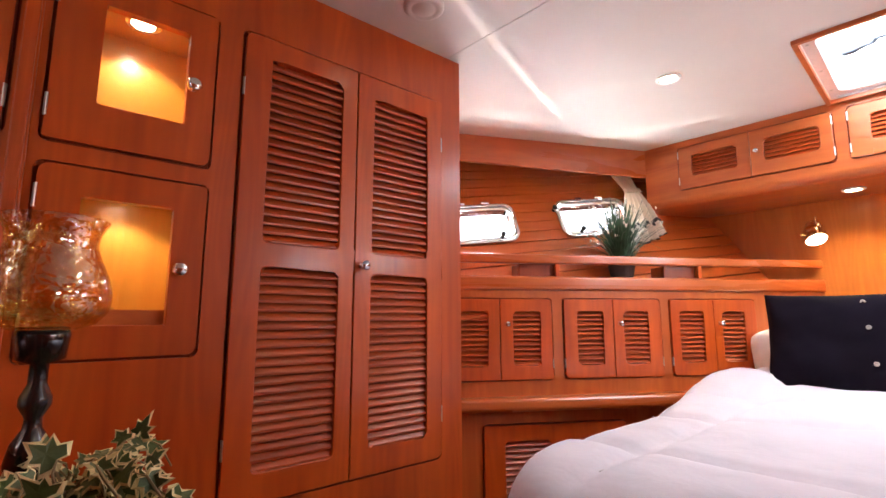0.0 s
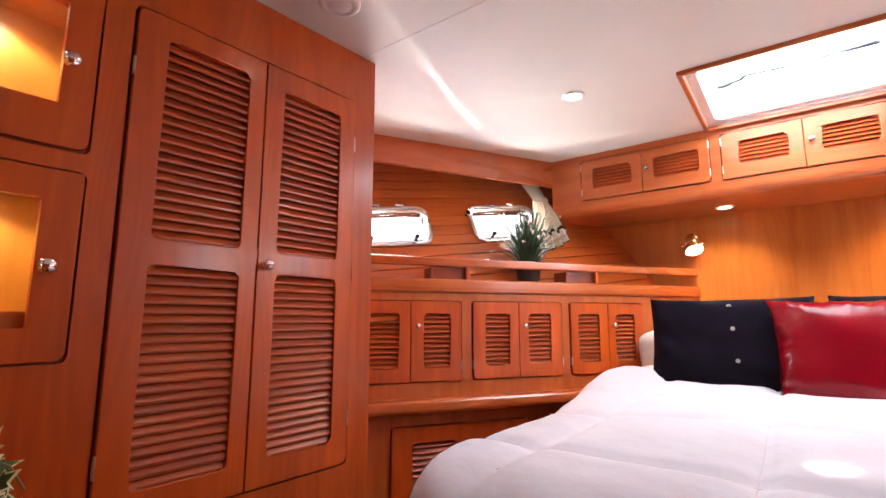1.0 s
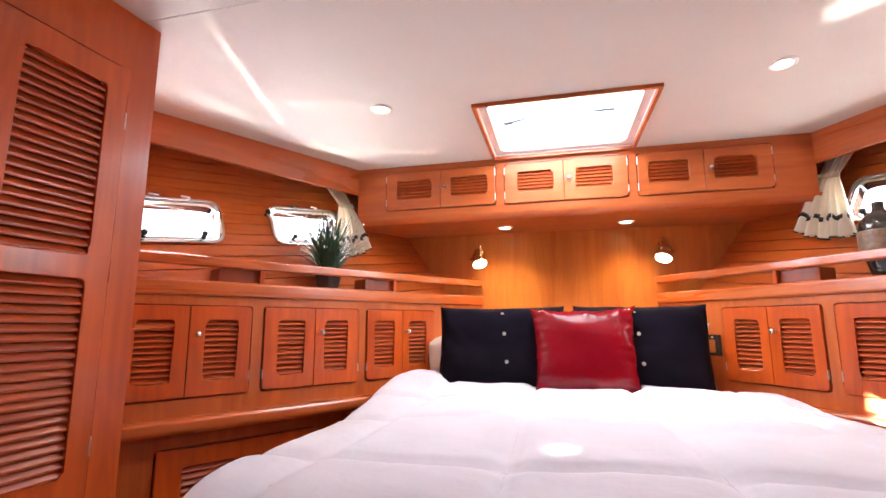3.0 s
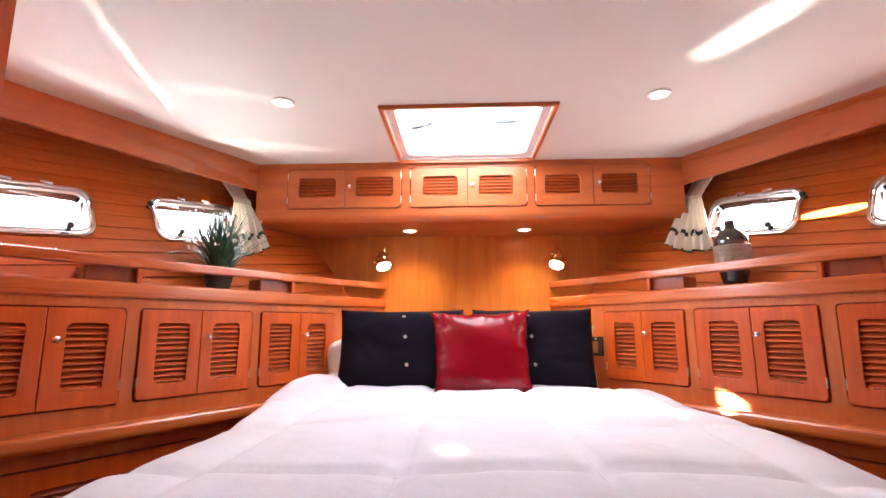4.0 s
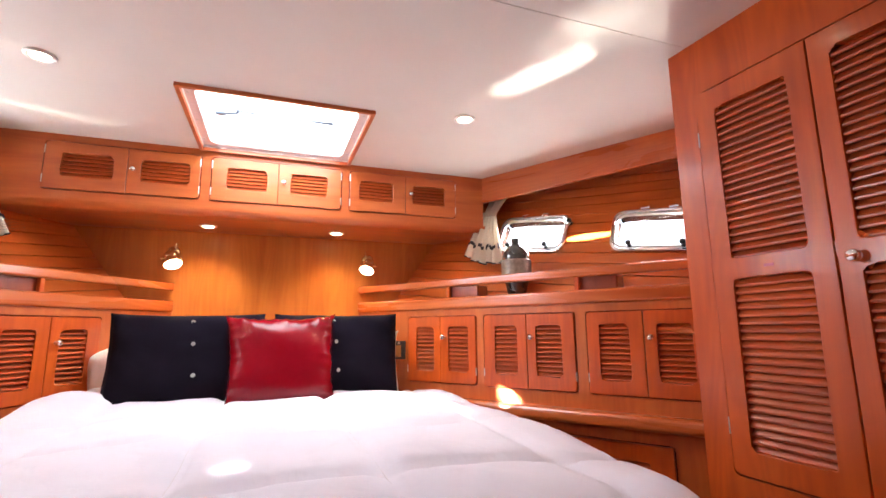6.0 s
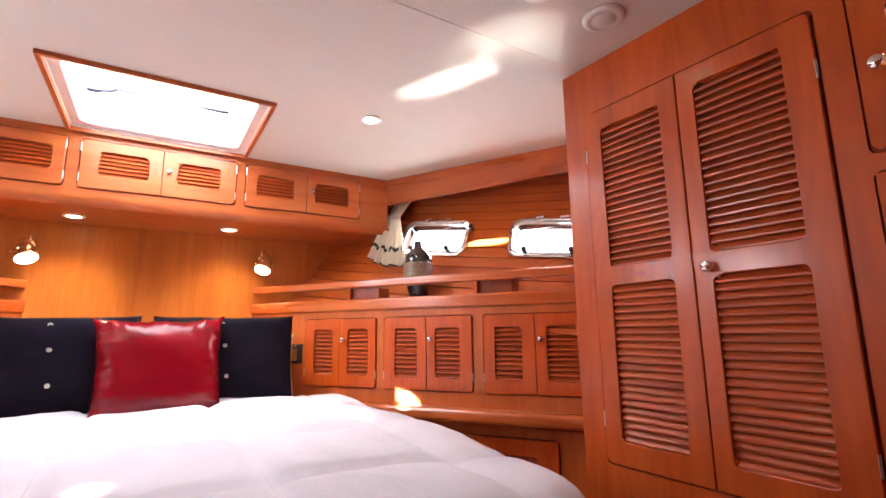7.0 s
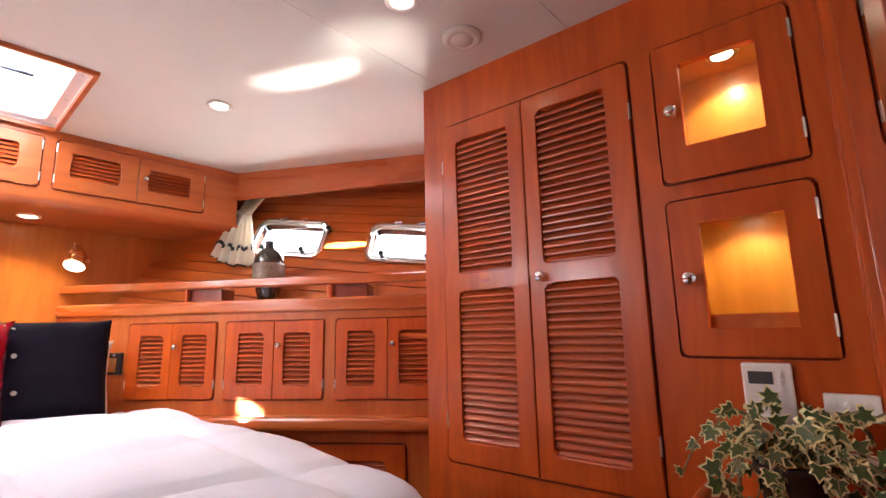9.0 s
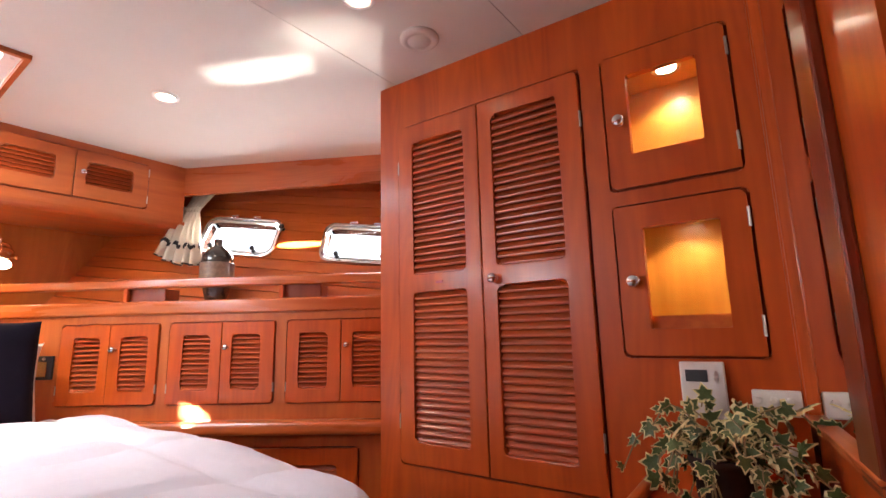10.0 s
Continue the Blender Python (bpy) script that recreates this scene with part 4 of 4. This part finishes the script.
            z -= 0.13 * k ** 2.5
        row.append(bm.verts.new((x, y, z)))
    grid.append(row)
front = []
for step in range(1, 7):
    front.append([bm.verts.new((v.co.x * (1 - 0.004 * step), 0.545 - 0.012 * math.sin(step * 0.6) + 0.006 * math.sin(v.co.x * 17), v.co.z - 0.055 * step)) for v in grid[0]])
rows = front[::-1] + grid
for p, q in zip(rows, rows[1:]):
    for k in range(NX):
        bm.faces.new([p[k], p[k + 1], q[k + 1], q[k]])
duvet = thing("duvet", (0, 1.6, 0.75), "thick cream quilted duvet spread over the berth", "duvet")
part("cover", bm, DUVET, duvet, smooth=True)
STITCH = cloth("cream stitching", (0.66, 0.63, 0.68), 900, 0.2)
for k in (-1, 0, 1, 2):
    x = -0.165 + 0.395 * k
    bm = bmesh.new()
    sweep(bm, [Vector((x, 0.80 + 0.03 * n, duvet_height(x, 0.80 + 0.03 * n) - 0.0005)) for n in range(46)], 0.0016, 5)
    part("seam", bm, STITCH, duvet, "stitched seam", smooth=True)
for k in (0, 1, 2):
    y = 0.985 + 0.45 * k
    w = bed_half(y) * 0.86
    bm = bmesh.new()
    sweep(bm, [Vector((-w + 2 * w * n / 50, y, duvet_height(-w + 2 * w * n / 50, y) - 0.0005)) for n in range(51)], 0.0016, 5)
    part("seam", bm, STITCH, duvet, "stitched seam", smooth=True)


def cushion(name, width, height, depth, m, mat, label, category, seed, crease=0.0, pinch=0.10):
    """A stuffed cushion: front and back swell from a seam; corners pull out, sides draw in."""
    bm = bmesh.new()
    N = 44 if crease else 26
    sheets = []
    for side in (1, -1):
        sheet = []
        for j in range(N + 1):
            row = []
            for i in range(N + 1):
                u, v = 2 * i / N - 1, 2 * j / N - 1
                full = max(0.0, (1 - u ** 4) * (1 - v ** 4)) ** 0.55
                x = u * width / 2 * (1 - pinch * (1 - v * v) * abs(u) ** 3 * 0.35)
                z = v * height / 2 * (1 - pinch * (1 - u * u) * abs(v) ** 3 * 0.5)
                y = side * depth / 2 * full * (1.0 + 0.10 * noise.noise(Vector((u * 1.6 + seed, v * 1.6, side))))
                ear = 1 + 0.3 * pinch * (abs(u) * abs(v)) ** 10 + 0.02 * noise.noise(Vector((u * 2 + seed, v * 2, 7.7))) * max(abs(u), abs(v)) ** 8
                x, z = x * ear, z * ear
                edge = 1 - full
                y += 0.012 * edge * math.sin(9 * (u + v) + seed) * (0 if side < 0 and full == 0 else 1) * (1 if full else 0)
                y += (0.0 if crease else 0.004) * noise.noise(Vector((u * 5 + seed, v * 5, 3.3 * side))) * (1 if full else 0)
                if crease and full:
                    # gathers that run in from the seams
                    rim = max(abs(u), abs(v))
                    run = v if abs(u) > abs(v) else u
                    y += crease * rim ** 7 * (noise.noise(Vector((run * 9 + seed, rim * 1.2, side))) + 0.6 * math.sin(run * 31 + seed))
                    y += crease * 0.25 * noise.noise(Vector((u * 1.4 + v, v * 1.2 - u * 0.6, seed)))
                    x += width * 0.012 * abs(u) ** 9 * math.copysign(1, u) * noise.noise(Vector((v * 7, seed, 2.0)))
                    z += height * 0.016 * abs(v) ** 9 * math.copysign(1, v) * noise.noise(Vector((u * 8, seed, 5.0)))
                row.append((x, y, z))
            sheet.append(row)
        sheets.append(sheet)
    cache = {}

    def vert(side, j, i):
        rim = i in (0, N) or j in (0, N)
        key = (0 if rim else side, j, i)
        if key not in cache:
            cache[key] = bm.verts.new(m @ Vector(sheets[0 if side > 0 else 1][j][i]))
        return cache[key]

    for side in (1, -1):
        for j in range(N):
            for i in range(N):
                bm.faces.new([vert(side, j, i), vert(side, j, i + 1), vert(side, j + 1, i + 1), vert(side, j + 1, i)])
    e = thing(name, m.translation - Vector((0, 0, height / 2)), label, category)
    part("cover", bm, mat, e, smooth=True)
    return e


BUTTON = plain("pale button", (0.42, 0.39, 0.33), 0.3)
for x, yaw, seed in ((-0.325, 2, 1.0), (0.305, -3, 5.0)):
    m = pose(x, 2.335, 1.036, -13, 0, yaw)
    c = cushion("throw_pillow", 0.60 if x < 0 else 0.57, 0.405, 0.14, m, NAVY, "black knitted throw pillow with a column of pale buttons", "pillow", seed, pinch=0.055)
    for k, bz in enumerate((0.155, 0.055, -0.075)):
        bx = 0.012 if x < 0 else -0.02
        bm = lathe([(0.0075, 0), (0.0085, 0.003), (0.0075, 0.005), (0.004, 0.0045), (0.001, 0.003)], m @ Vector((bx + 0.01 * k, -0.073 if k else -0.05, bz)), 14, m.to_3x3() @ Vector((0, -1, 0)))
        part("button", bm, BUTTON, c, "pale round button", smooth=True)
cushion("throw_pillow", 0.445, 0.410, 0.19, pose(0.055, 2.215, 1.022, -16, -1, 0), RED, "shiny red satin throw pillow standing before the black ones", "pillow", 9.0, crease=0.014, pinch=0.16)
for x, yaw, lean in ((-0.43, 8, -16), (0.33, -8, 0)):
    cushion("bed_pillow", 0.62, 0.36, 0.20, pose(x, 2.52, 0.985, -26, lean, yaw), LINEN, "white bed pillow leaning on the headboard", "pillow", 13.0 + x)

# ---- curtains ----


def curtain(s):
    c = thing("curtain", (s * 1.08, 2.4, 1.5), "cream curtain with a dark trim, gathered and tied beside the porthole", "curtain", "tied curtains")
    f = WORLD
    top = (Vector((s * 1.265, 2.52, 1.93)), Vector((s * 1.315, 2.40, 1.93)))
    tie = (Vector((s * 1.195, 2.49, 1.812)), Vector((s * 1.235, 2.41, 1.806)))
    low = (Vector((s * 1.055, 2.465, 1.560)), Vector((s * 1.180, 2.25, 1.500)))
    out = Vector((-s * 0.886, -0.463, 0))
    if s < 0:
        top, tie, low = [[p + Vector((-0.02, -0.032, 0)) for p in pair] for pair in (top, tie, low)]
    cols, rows_n = 44, 30

    def at(u, t, pad=0.0):
        if t < 0.25:
            k = t / 0.25
            p = top[0].lerp(top[1], u).lerp(tie[0].lerp(tie[1], u), k)
            amp = 0.012 - 0.006 * k
        else:
            k = (t - 0.25) / 0.75
            p = tie[0].lerp(tie[1], u).lerp(low[0].lerp(low[1], u), k)
            p = p + Vector((0, 0, 0.012 * math.sin(math.pi * k) - 0.022 * k * k * math.sin(math.pi * u) + 0.005 * k * math.sin(u * 21)))
            amp = 0.006 + 0.016 * k
        wave = math.sin(u * 5.2 * 2 * math.pi + 0.6 * math.sin(t * 5)) + 0.3 * math.sin(u * 23 + 2)
        return p + out * (0.05 + amp * wave + pad)

    bm = bmesh.new()
    back = [[bm.verts.new(at(i / cols, j / rows_n)) for i in range(cols + 1)] for j in range(rows_n + 1)]
    for j in range(rows_n):
        for i in range(cols):
            bm.faces.new([back[j][i], back[j][i + 1], back[j + 1][i + 1], back[j + 1][i]])
    cl = part("cloth", bm, CURTAIN, c, smooth=True)
    so = cl.modifiers.new("thickness", "SOLIDIFY")
    so.thickness = 0.002
    for name, t0, t1, pad, mat, label in (("tie_band", 0.22, 0.29, 0.012, CURTAIN, "cream tie band"), ("trim_band", 0.77, 0.815, 0.008, BLACK, "dark ruffled trim band"), ("hem", 0.985, 1.0, 0.006, BLACK, "dark hem")):
        bm = bmesh.new()
        r = [[bm.verts.new(at(i / cols, t + (0.018 * math.sin(i * 1.25) if name == "trim_band" else 0), pad + (0.006 * math.sin(i * 1.9) if name == "trim_band" else 0))) for i in range(cols + 1)] for t in (t0, (t0 + t1) / 2, t1)]
        for j in range(2):
            for i in range(cols):
                bm.faces.new([r[j][i], r[j][i + 1], r[j + 1][i + 1], r[j + 1][i]])
        b = part(name, bm, mat, c, label, smooth=True)
        so = b.modifiers.new("thickness", "SOLIDIFY")
        so.thickness = 0.003


curtain(1)
curtain(-1)

# ---- things on the shelves ----
VASE = plain("dark glazed stoneware", (0.03, 0.024, 0.022), 0.12, coat=0.6, speck=0.4, scale=25)
VASE_BAND = plain("ribbed brown glaze", (0.20, 0.14, 0.10), 0.3, coat=0.3, speck=0.3, scale=60)
POT = plain("dark brown pot", (0.030, 0.012, 0.008), 0.75, speck=0.3)
BLADE = plain("grass green", (0.03, 0.085, 0.04), 0.45, speck=0.5, scale=30)
# pale colour of the dots that stand in for daylight between blades
GAP_DOT = plain("pale daylight dots", (0.62, 0.62, 0.52), 0.6)

vp = Vector((1.112, 2.035, 1.305))
v = thing("vase", vp, "dark glazed bottle vase with a ribbed brown band on the shelf", "vase")
FAT = 1.14
part("body", lathe([(r * FAT, h) for r, h in [(0.030, 0.0), (0.036, 0.004), (0.044, 0.04), (0.054, 0.09), (0.060, 0.13), (0.061, 0.18), (0.056, 0.212), (0.040, 0.236), (0.022, 0.250), (0.016, 0.262), (0.017, 0.285), (0.013, 0.287), (0.012, 0.26)]], vp, 32), VASE, v, smooth=True)
prof = []
for k in range(13):
    prof.append((0.0625 + (0.0012 if k % 2 else 0), 0.105 + k * 0.006))
part("ribbed_band", lathe([(r * FAT, h) for r, h in [(0.055, 0.10)] + prof + [(0.058, 0.182)]], vp, 32), VASE_BAND, v, "ribbed brown band", smooth=True)

pp = Vector((-1.098, 2.045, 1.305))
g = thing("potted_grass", pp, "green grass plant with pale daylight dots in a small dark pot", "plant")
bm = bmesh.new()
turn = Matrix.Rotation(radians(-34), 3, "Z")
ringsq = []
for h, w in ((0.0, 0.044), (0.012, 0.047), (0.070, 0.058), (0.085, 0.060), (0.086, 0.054), (0.072, 0.050)):
    ringsq.append([bm.verts.new(pp + turn @ Vector((x * w, y * w, h))) for x, y in ((math.cos(k * math.pi / 12), math.sin(k * math.pi / 12)) for k in range(24))])
for p, q in zip(ringsq, ringsq[1:]):
    for k in range(24):
        bm.faces.new([p[k], p[(k + 1) % 24], q[(k + 1) % 24], q[k]])
bm.faces.new(ringsq[0])
bm.faces.new(ringsq[-1])
part("pot", bm, POT, g, "dark brown round pot")
rnd = random.Random(3)
bm, tips = bmesh.new(), bmesh.new()
for k in range(420):
    t = rnd.uniform(0, 2 * math.pi)
    lean = rnd.uniform(0.0, 0.98)
    if k < 10:
        lean = rnd.uniform(1.1, 1.5)
    length = rnd.uniform(0.16, 0.31) * (1 - 0.10 * min(lean, 1))
    base = pp + Vector((0.048 * math.cos(t) * rnd.random(), 0.048 * math.sin(t) * rnd.random(), 0.075))
    d = Vector((math.cos(t), math.sin(t), 0))
    side = Vector((-d.y, d.x, 0)) * 0.0040
    prev = None
    for n in range(5):
        q = n / 4
        a = lean * (0.35 + 0.65 * q)
        c = base + d * length * q * math.sin(a) + Vector((0, 0, length * q * math.cos(a)))
        wdt = 1 - 0.75 * q
        row = [bm.verts.new(c - side * wdt), bm.verts.new(c + side * wdt)]
        if prev:
            bm.faces.new([prev[0], prev[1], row[1], row[0]])
        prev = row
    # pale dot at the blade's end, in place of a daylight gap
    if rnd.random() < 0.26 and lean < 0.8:
        bmesh.ops.create_icosphere(tips, subdivisions=1, radius=0.0042, matrix=Matrix.Translation(c) @ Matrix.Diagonal((1, 1, 1.9, 1)))
tagged(part("blades", bm, BLADE, g, "thin green blades"), kind="stuff")
tagged(part("daylight_dots", tips, GAP_DOT, g, "pale dots standing in for daylight between the blades"), kind="stuff")

# ---- corner counters, ivy and hurricane lamp ----
for s in (1, -1):
    c = thing("corner_counter", (s * 1.0, 0.15, 0), "varnished teak corner counter below the niches", "counter", "corner counters")
    f = ward_frame(s)
    part("top", box_bm(f, 0.0, 0.285, 0.0, 0.40, 0.80, 0.825), WOOD_Y, c, "teak top")
    part("fiddle", box_bm(f, 0.27, 0.29, 0.0, 0.40, 0.825, 0.85), WOOD_X, c, "teak edge", bevel=0.006)
    part("front", box_bm(f, 0.02, 0.27, 0.0, 0.37, 0.0, 0.80), WOOD_Z, c)

IVY = plain("ivy green", (0.065, 0.10, 0.022), 0.45, speck=0.45, scale=60)
IVY_EDGE = plain("ivy cream edge", (0.68, 0.60, 0.30), 0.5, speck=0.12, scale=80)
STEM = plain("ivy stem", (0.25, 0.2, 0.09), 0.6)
LEAF_MESH = []
rnd = random.Random(8)
for kind in range(4):
    out = [(0.0, -0.02), (0.30, -0.16), (0.52, 0.02), (0.34, 0.22), (0.50, 0.52), (0.22, 0.52), (0.0, 1.0), (-0.22, 0.52), (-0.50, 0.52), (-0.34, 0.22), (-0.52, 0.02), (-0.30, -0.16)]
    bm = bmesh.new()
    rim, mids = [], []
    for x, y in out:
        x, y = x * rnd.uniform(0.85, 1.1), y * rnd.uniform(0.9, 1.08)
        r = math.hypot(x, y - 0.3)
        rim.append(bm.verts.new((x, y, -0.22 * r * r + 0.05 * math.sin(5 * x + kind))))
        k = rnd.uniform(0.70, 0.88)
        mids.append(bm.verts.new((x * k, 0.3 + (y - 0.3) * k, -0.10 * r * r * k + 0.03)))
    centre = bm.verts.new((0, 0.3, 0.0))
    for k in range(12):
        n = (k + 1) % 12
        bm.faces.new([rim[k], rim[n], mids[n], mids[k]]).material_index = 1
        bm.faces.new([mids[k], mids[n], centre])
    me = bpy.data.meshes.new("leaf")
    bm.to_mesh(me)
    bm.free()
    me.materials.append(IVY)
    me.materials.append(IVY_EDGE)
    LEAF_MESH.append(me)


def ivy(place, seed, count, spread, tall, size, toward, pot_h=0.10, pot_r=0.06, push=0.5):
    rnd = random.Random(seed)
    e = thing("ivy_plant", place, "variegated green and cream ivy in a dark pot on the counter", "plant", "ivy plants")
    part("pot", lathe([(pot_r * 0.75, 0), (pot_r, pot_h), (pot_r * 1.06, pot_h), (pot_r * 1.06, pot_h + 0.012), (pot_r * 0.92, pot_h + 0.012), (pot_r * 0.9, pot_h - 0.01)], place, 24), POT, e, "dark round pot", smooth=True)
    root = Vector(place) + Vector((0, 0, pot_h))
    stems = bmesh.new()
    spots = []
    for k in range(40):
        t = rnd.uniform(0, 2 * math.pi)
        d = (Vector((math.cos(t), math.sin(t), 0)) + Vector(toward) * push).normalized()
        reach, rise = spread * rnd.uniform(0.2, 0.9), tall * rnd.uniform(0.35, 1.0)
        fall = rnd.uniform(0.2, 1.2) * tall
        pts = []
        for n in range(7):
            q = n / 6
            pts.append(root + d * reach * q + Vector((0, 0, rise * math.sin(q * math.pi * 0.62) - fall * q ** 3)) + Vector((rnd.uniform(-1, 1), rnd.uniform(-1, 1), 0)) * 0.008)
        sweep(stems, pts, 0.0016, 5)
        spots += [(p, d) for p in pts[2:]]
    tagged(part("vines", stems, STEM, e, "thin brown stems"), kind="stuff")
    rnd.shuffle(spots)
    for p, d in spots[:count]:
        sz = size * rnd.uniform(0.6, 1.15)
        view = (Vector((-p.x, -p.y, 0)).normalized() * 0.8 + Vector((rnd.uniform(-1, 1), rnd.uniform(-1, 1), rnd.uniform(0.0, 1.3)))).normalized()
        tip = (d + Vector((rnd.uniform(-0.7, 0.7), rnd.uniform(-0.7, 0.7), rnd.uniform(-1.0, 0.4))))
        tip = (tip - view * tip.dot(view)).normalized()
        ob = new("leaf", rnd.choice(LEAF_MESH))
        ob.parent = e
        ob.matrix_parent_inverse = Matrix.Translation(-Vector(place))
        turn = Matrix((tip.cross(view), tip, view)).transposed().to_4x4()
        ob.matrix_basis = Matrix.Translation(p) @ turn @ Matrix.Diagonal((sz, sz, sz, 1))
    return e


ivy((1.02, 0.122, 0.825), 4, 270, 0.20, 0.115, 0.036, (0.1, -0.1, 0), pot_h=0.10, pot_r=0.05, push=0.3)
ivy((-0.80, 0.062, 0.825), 6, 125, 0.185, 0.105, 0.038, (0, 0.4, 0), pot_h=0.09, pot_r=0.055, push=0.3)

AMBER = clear("amber glass", (1.0, 0.90, 0.62), 0.26, crackle=0.55)
LAMPBLACK = plain("black turned wood", (0.012, 0.012, 0.014), 0.15, coat=0.7)
hp = Vector((-0.890, 0.032, 0.825))
l = thing("hurricane_lamp", hp, "amber glass hurricane lamp on a black turned stand", "candle lamp")
part("stand", lathe([(0.055, 0.0), (0.055, 0.012), (0.026, 0.025), (0.016, 0.05), (0.011, 0.09), (0.016, 0.115), (0.025, 0.145), (0.020, 0.168), (0.010, 0.185), (0.009, 0.197), (0.017, 0.212), (0.017, 0.222), (0.010, 0.238), (0.010, 0.262), (0.026, 0.268), (0.029, 0.298), (0.027, 0.304)], hp, 28), LAMPBLACK, l, "glossy black turned stand", smooth=True)
prof = [(0.034, 0.304), (0.052, 0.310), (0.066, 0.326), (0.069, 0.345), (0.064, 0.370), (0.053, 0.397), (0.048, 0.412), (0.050, 0.428), (0.060, 0.446)]
bm = bmesh.new()
rings = []
for r, hgt in prof:
    rings.append([bm.verts.new(hp + Vector((r * math.cos(2 * math.pi * k / 40), r * math.sin(2 * math.pi * k / 40), hgt))) for k in range(40)])
for p, q in zip(rings, rings[1:]):
    for k in range(40):
        bm.faces.new([p[k], p[(k + 1) % 40], q[(k + 1) % 40], q[k]])
gl = part("glass_shade", bm, AMBER, l, "amber crackle glass shade", smooth=True)
so = gl.modifiers.new("thickness", "SOLIDIFY")
so.thickness = 0.003
gl.visible_shadow = False

# ---- switches and small fittings ----
f = ward_frame(1)
t = thing("thermostat", f(0.162, 0, 0.974), "white thermostat panel with a grey display on the wardrobe front", "thermostat")
part("case", box_bm(f, 0.121, 0.204, 0.0, 0.016, 0.972, 1.085), WHITE, t, bevel=0.004)
part("display", box_bm(f, 0.152, 0.193, 0.016, 0.0175, 1.045, 1.069), LCD, t, "dark grey display")
for c in (1.063, 1.048):
    bm = bmesh.new()
    sgn = 1 if c > 1.055 else -1
    v3 = [bm.verts.new(f(0.137 + da, b, c + sgn * dc)) for b in (0.016, 0.0185) for da, dc in ((-0.005, -0.005), (0.005, -0.005), (0, 0.006))]
    for q in ((0, 1, 2), (3, 4, 5), (0, 1, 4, 3), (1, 2, 5, 4), (2, 0, 3, 5)):
        bm.faces.new([v3[i] for i in q])
    part("arrow_button", bm, STEEL, t, "grey arrow button")
for nm, a0, a1, c0, c1, lab in (("switch_plate", 0.0, 0.080, 0.985, 1.033, "white switch plate with round rockers on the wardrobe front"), ("socket", 0.018, 0.056, 0.88, 0.930, "white power socket low on the wardrobe front")):
    t = thing(nm, f((a0 + a1) / 2, 0, c0), lab, "switch")
    part("plate", box_bm(f, a0, a1, 0.0, 0.01, c0, c1), WHITE, t, bevel=0.003)
    for a in ((a0 + 0.018, a0 + 0.045, a1 - 0.010) if nm == "switch_plate" else ((a0 + a1) / 2,)):
        part("rocker", lathe([(0.0075, 0), (0.0075, 0.004), (0.004, 0.006)], f(a, 0.01, (c0 + c1) / 2 + 0.004), 14, f(0, 1, 0) - f(0, 0, 0)), WHITE if nm == "switch_plate" else BLACK, t)

f = low_frame(1)
t = thing("light_switch", f(0.32, 0, 1.0), "dark bronze switch panel on the side cabinet by the bed", "switch")
part("plate", box_bm(f, 0.262, 0.372, 0.0, 0.012, 1.000, 1.098), BLACK, t, bevel=0.003)
part("face", box_bm(f, 0.285, 0.350, 0.012, 0.016, 1.012, 1.075), BRASS, t, "worn brass face", bevel=0.002)
for a in (0.295, 0.335):
    part("button", lathe([(0.006, 0), (0.006, 0.005), (0.003, 0.007)], f(a, 0.012, 1.086), 12, f(0, 1, 0) - f(0, 0, 0)), STEEL, t)
f = ward_frame(1)
t = thing("door_tag", f(0.83, 0.008, 1.3), "small red tag on the wardrobe door", "tag")
part("tag", box_bm(f, 0.815, 0.840, 0.008, 0.0095, 1.302, 1.309), plain("red enamel", (0.5, 0.06, 0.05), 0.4), t, bevel=0.0005)

# ---- outside ----
for s, power, tint in ((1, 0.62, (0.80, 0.95, 1.0)), (-1, 2.0, (0.92, 0.97, 1.0))):
    GLOW = plain("bright haze outside", (0.8, 0.85, 0.9), 1.0, emit=tint, power=power, speck=0.05, scale=0.4)
    bm = bmesh.new()
    bm.faces.new([bm.verts.new(p) for p in ((s * 7, -4, -3), (s * 7, 40, -3), (s * 7, 40, 9), (s * 7, -4, 9))])
    tagged(part("backdrop_" + ("starboard" if s > 0 else "port"), bm, GLOW), "bright hazy distance outside the portholes", "backdrop", kind="structure")

# ---- repeated pieces ----
build_louvres()
for bm, wall, s in PLANKS:
    bmesh.ops.recalc_face_normals(bm, faces=bm.faces)
    me = bpy.data.meshes.new("plank")
    n = Vector((s * 0.515, -0.857, 0)).to_track_quat("X", "Z").to_matrix().to_4x4()
    n.translation = sum((v.co for v in bm.verts), Vector()) / len(bm.verts)
    bm.transform(n.inverted())
    bm.to_mesh(me)
    bm.free()
    me.materials.append(WOOD_PLANK)
    ob = new("plank", me)
    ob.parent = wall
    ob.matrix_parent_inverse = Matrix.Translation(-Vector(wall.location))
    ob.matrix_basis = n
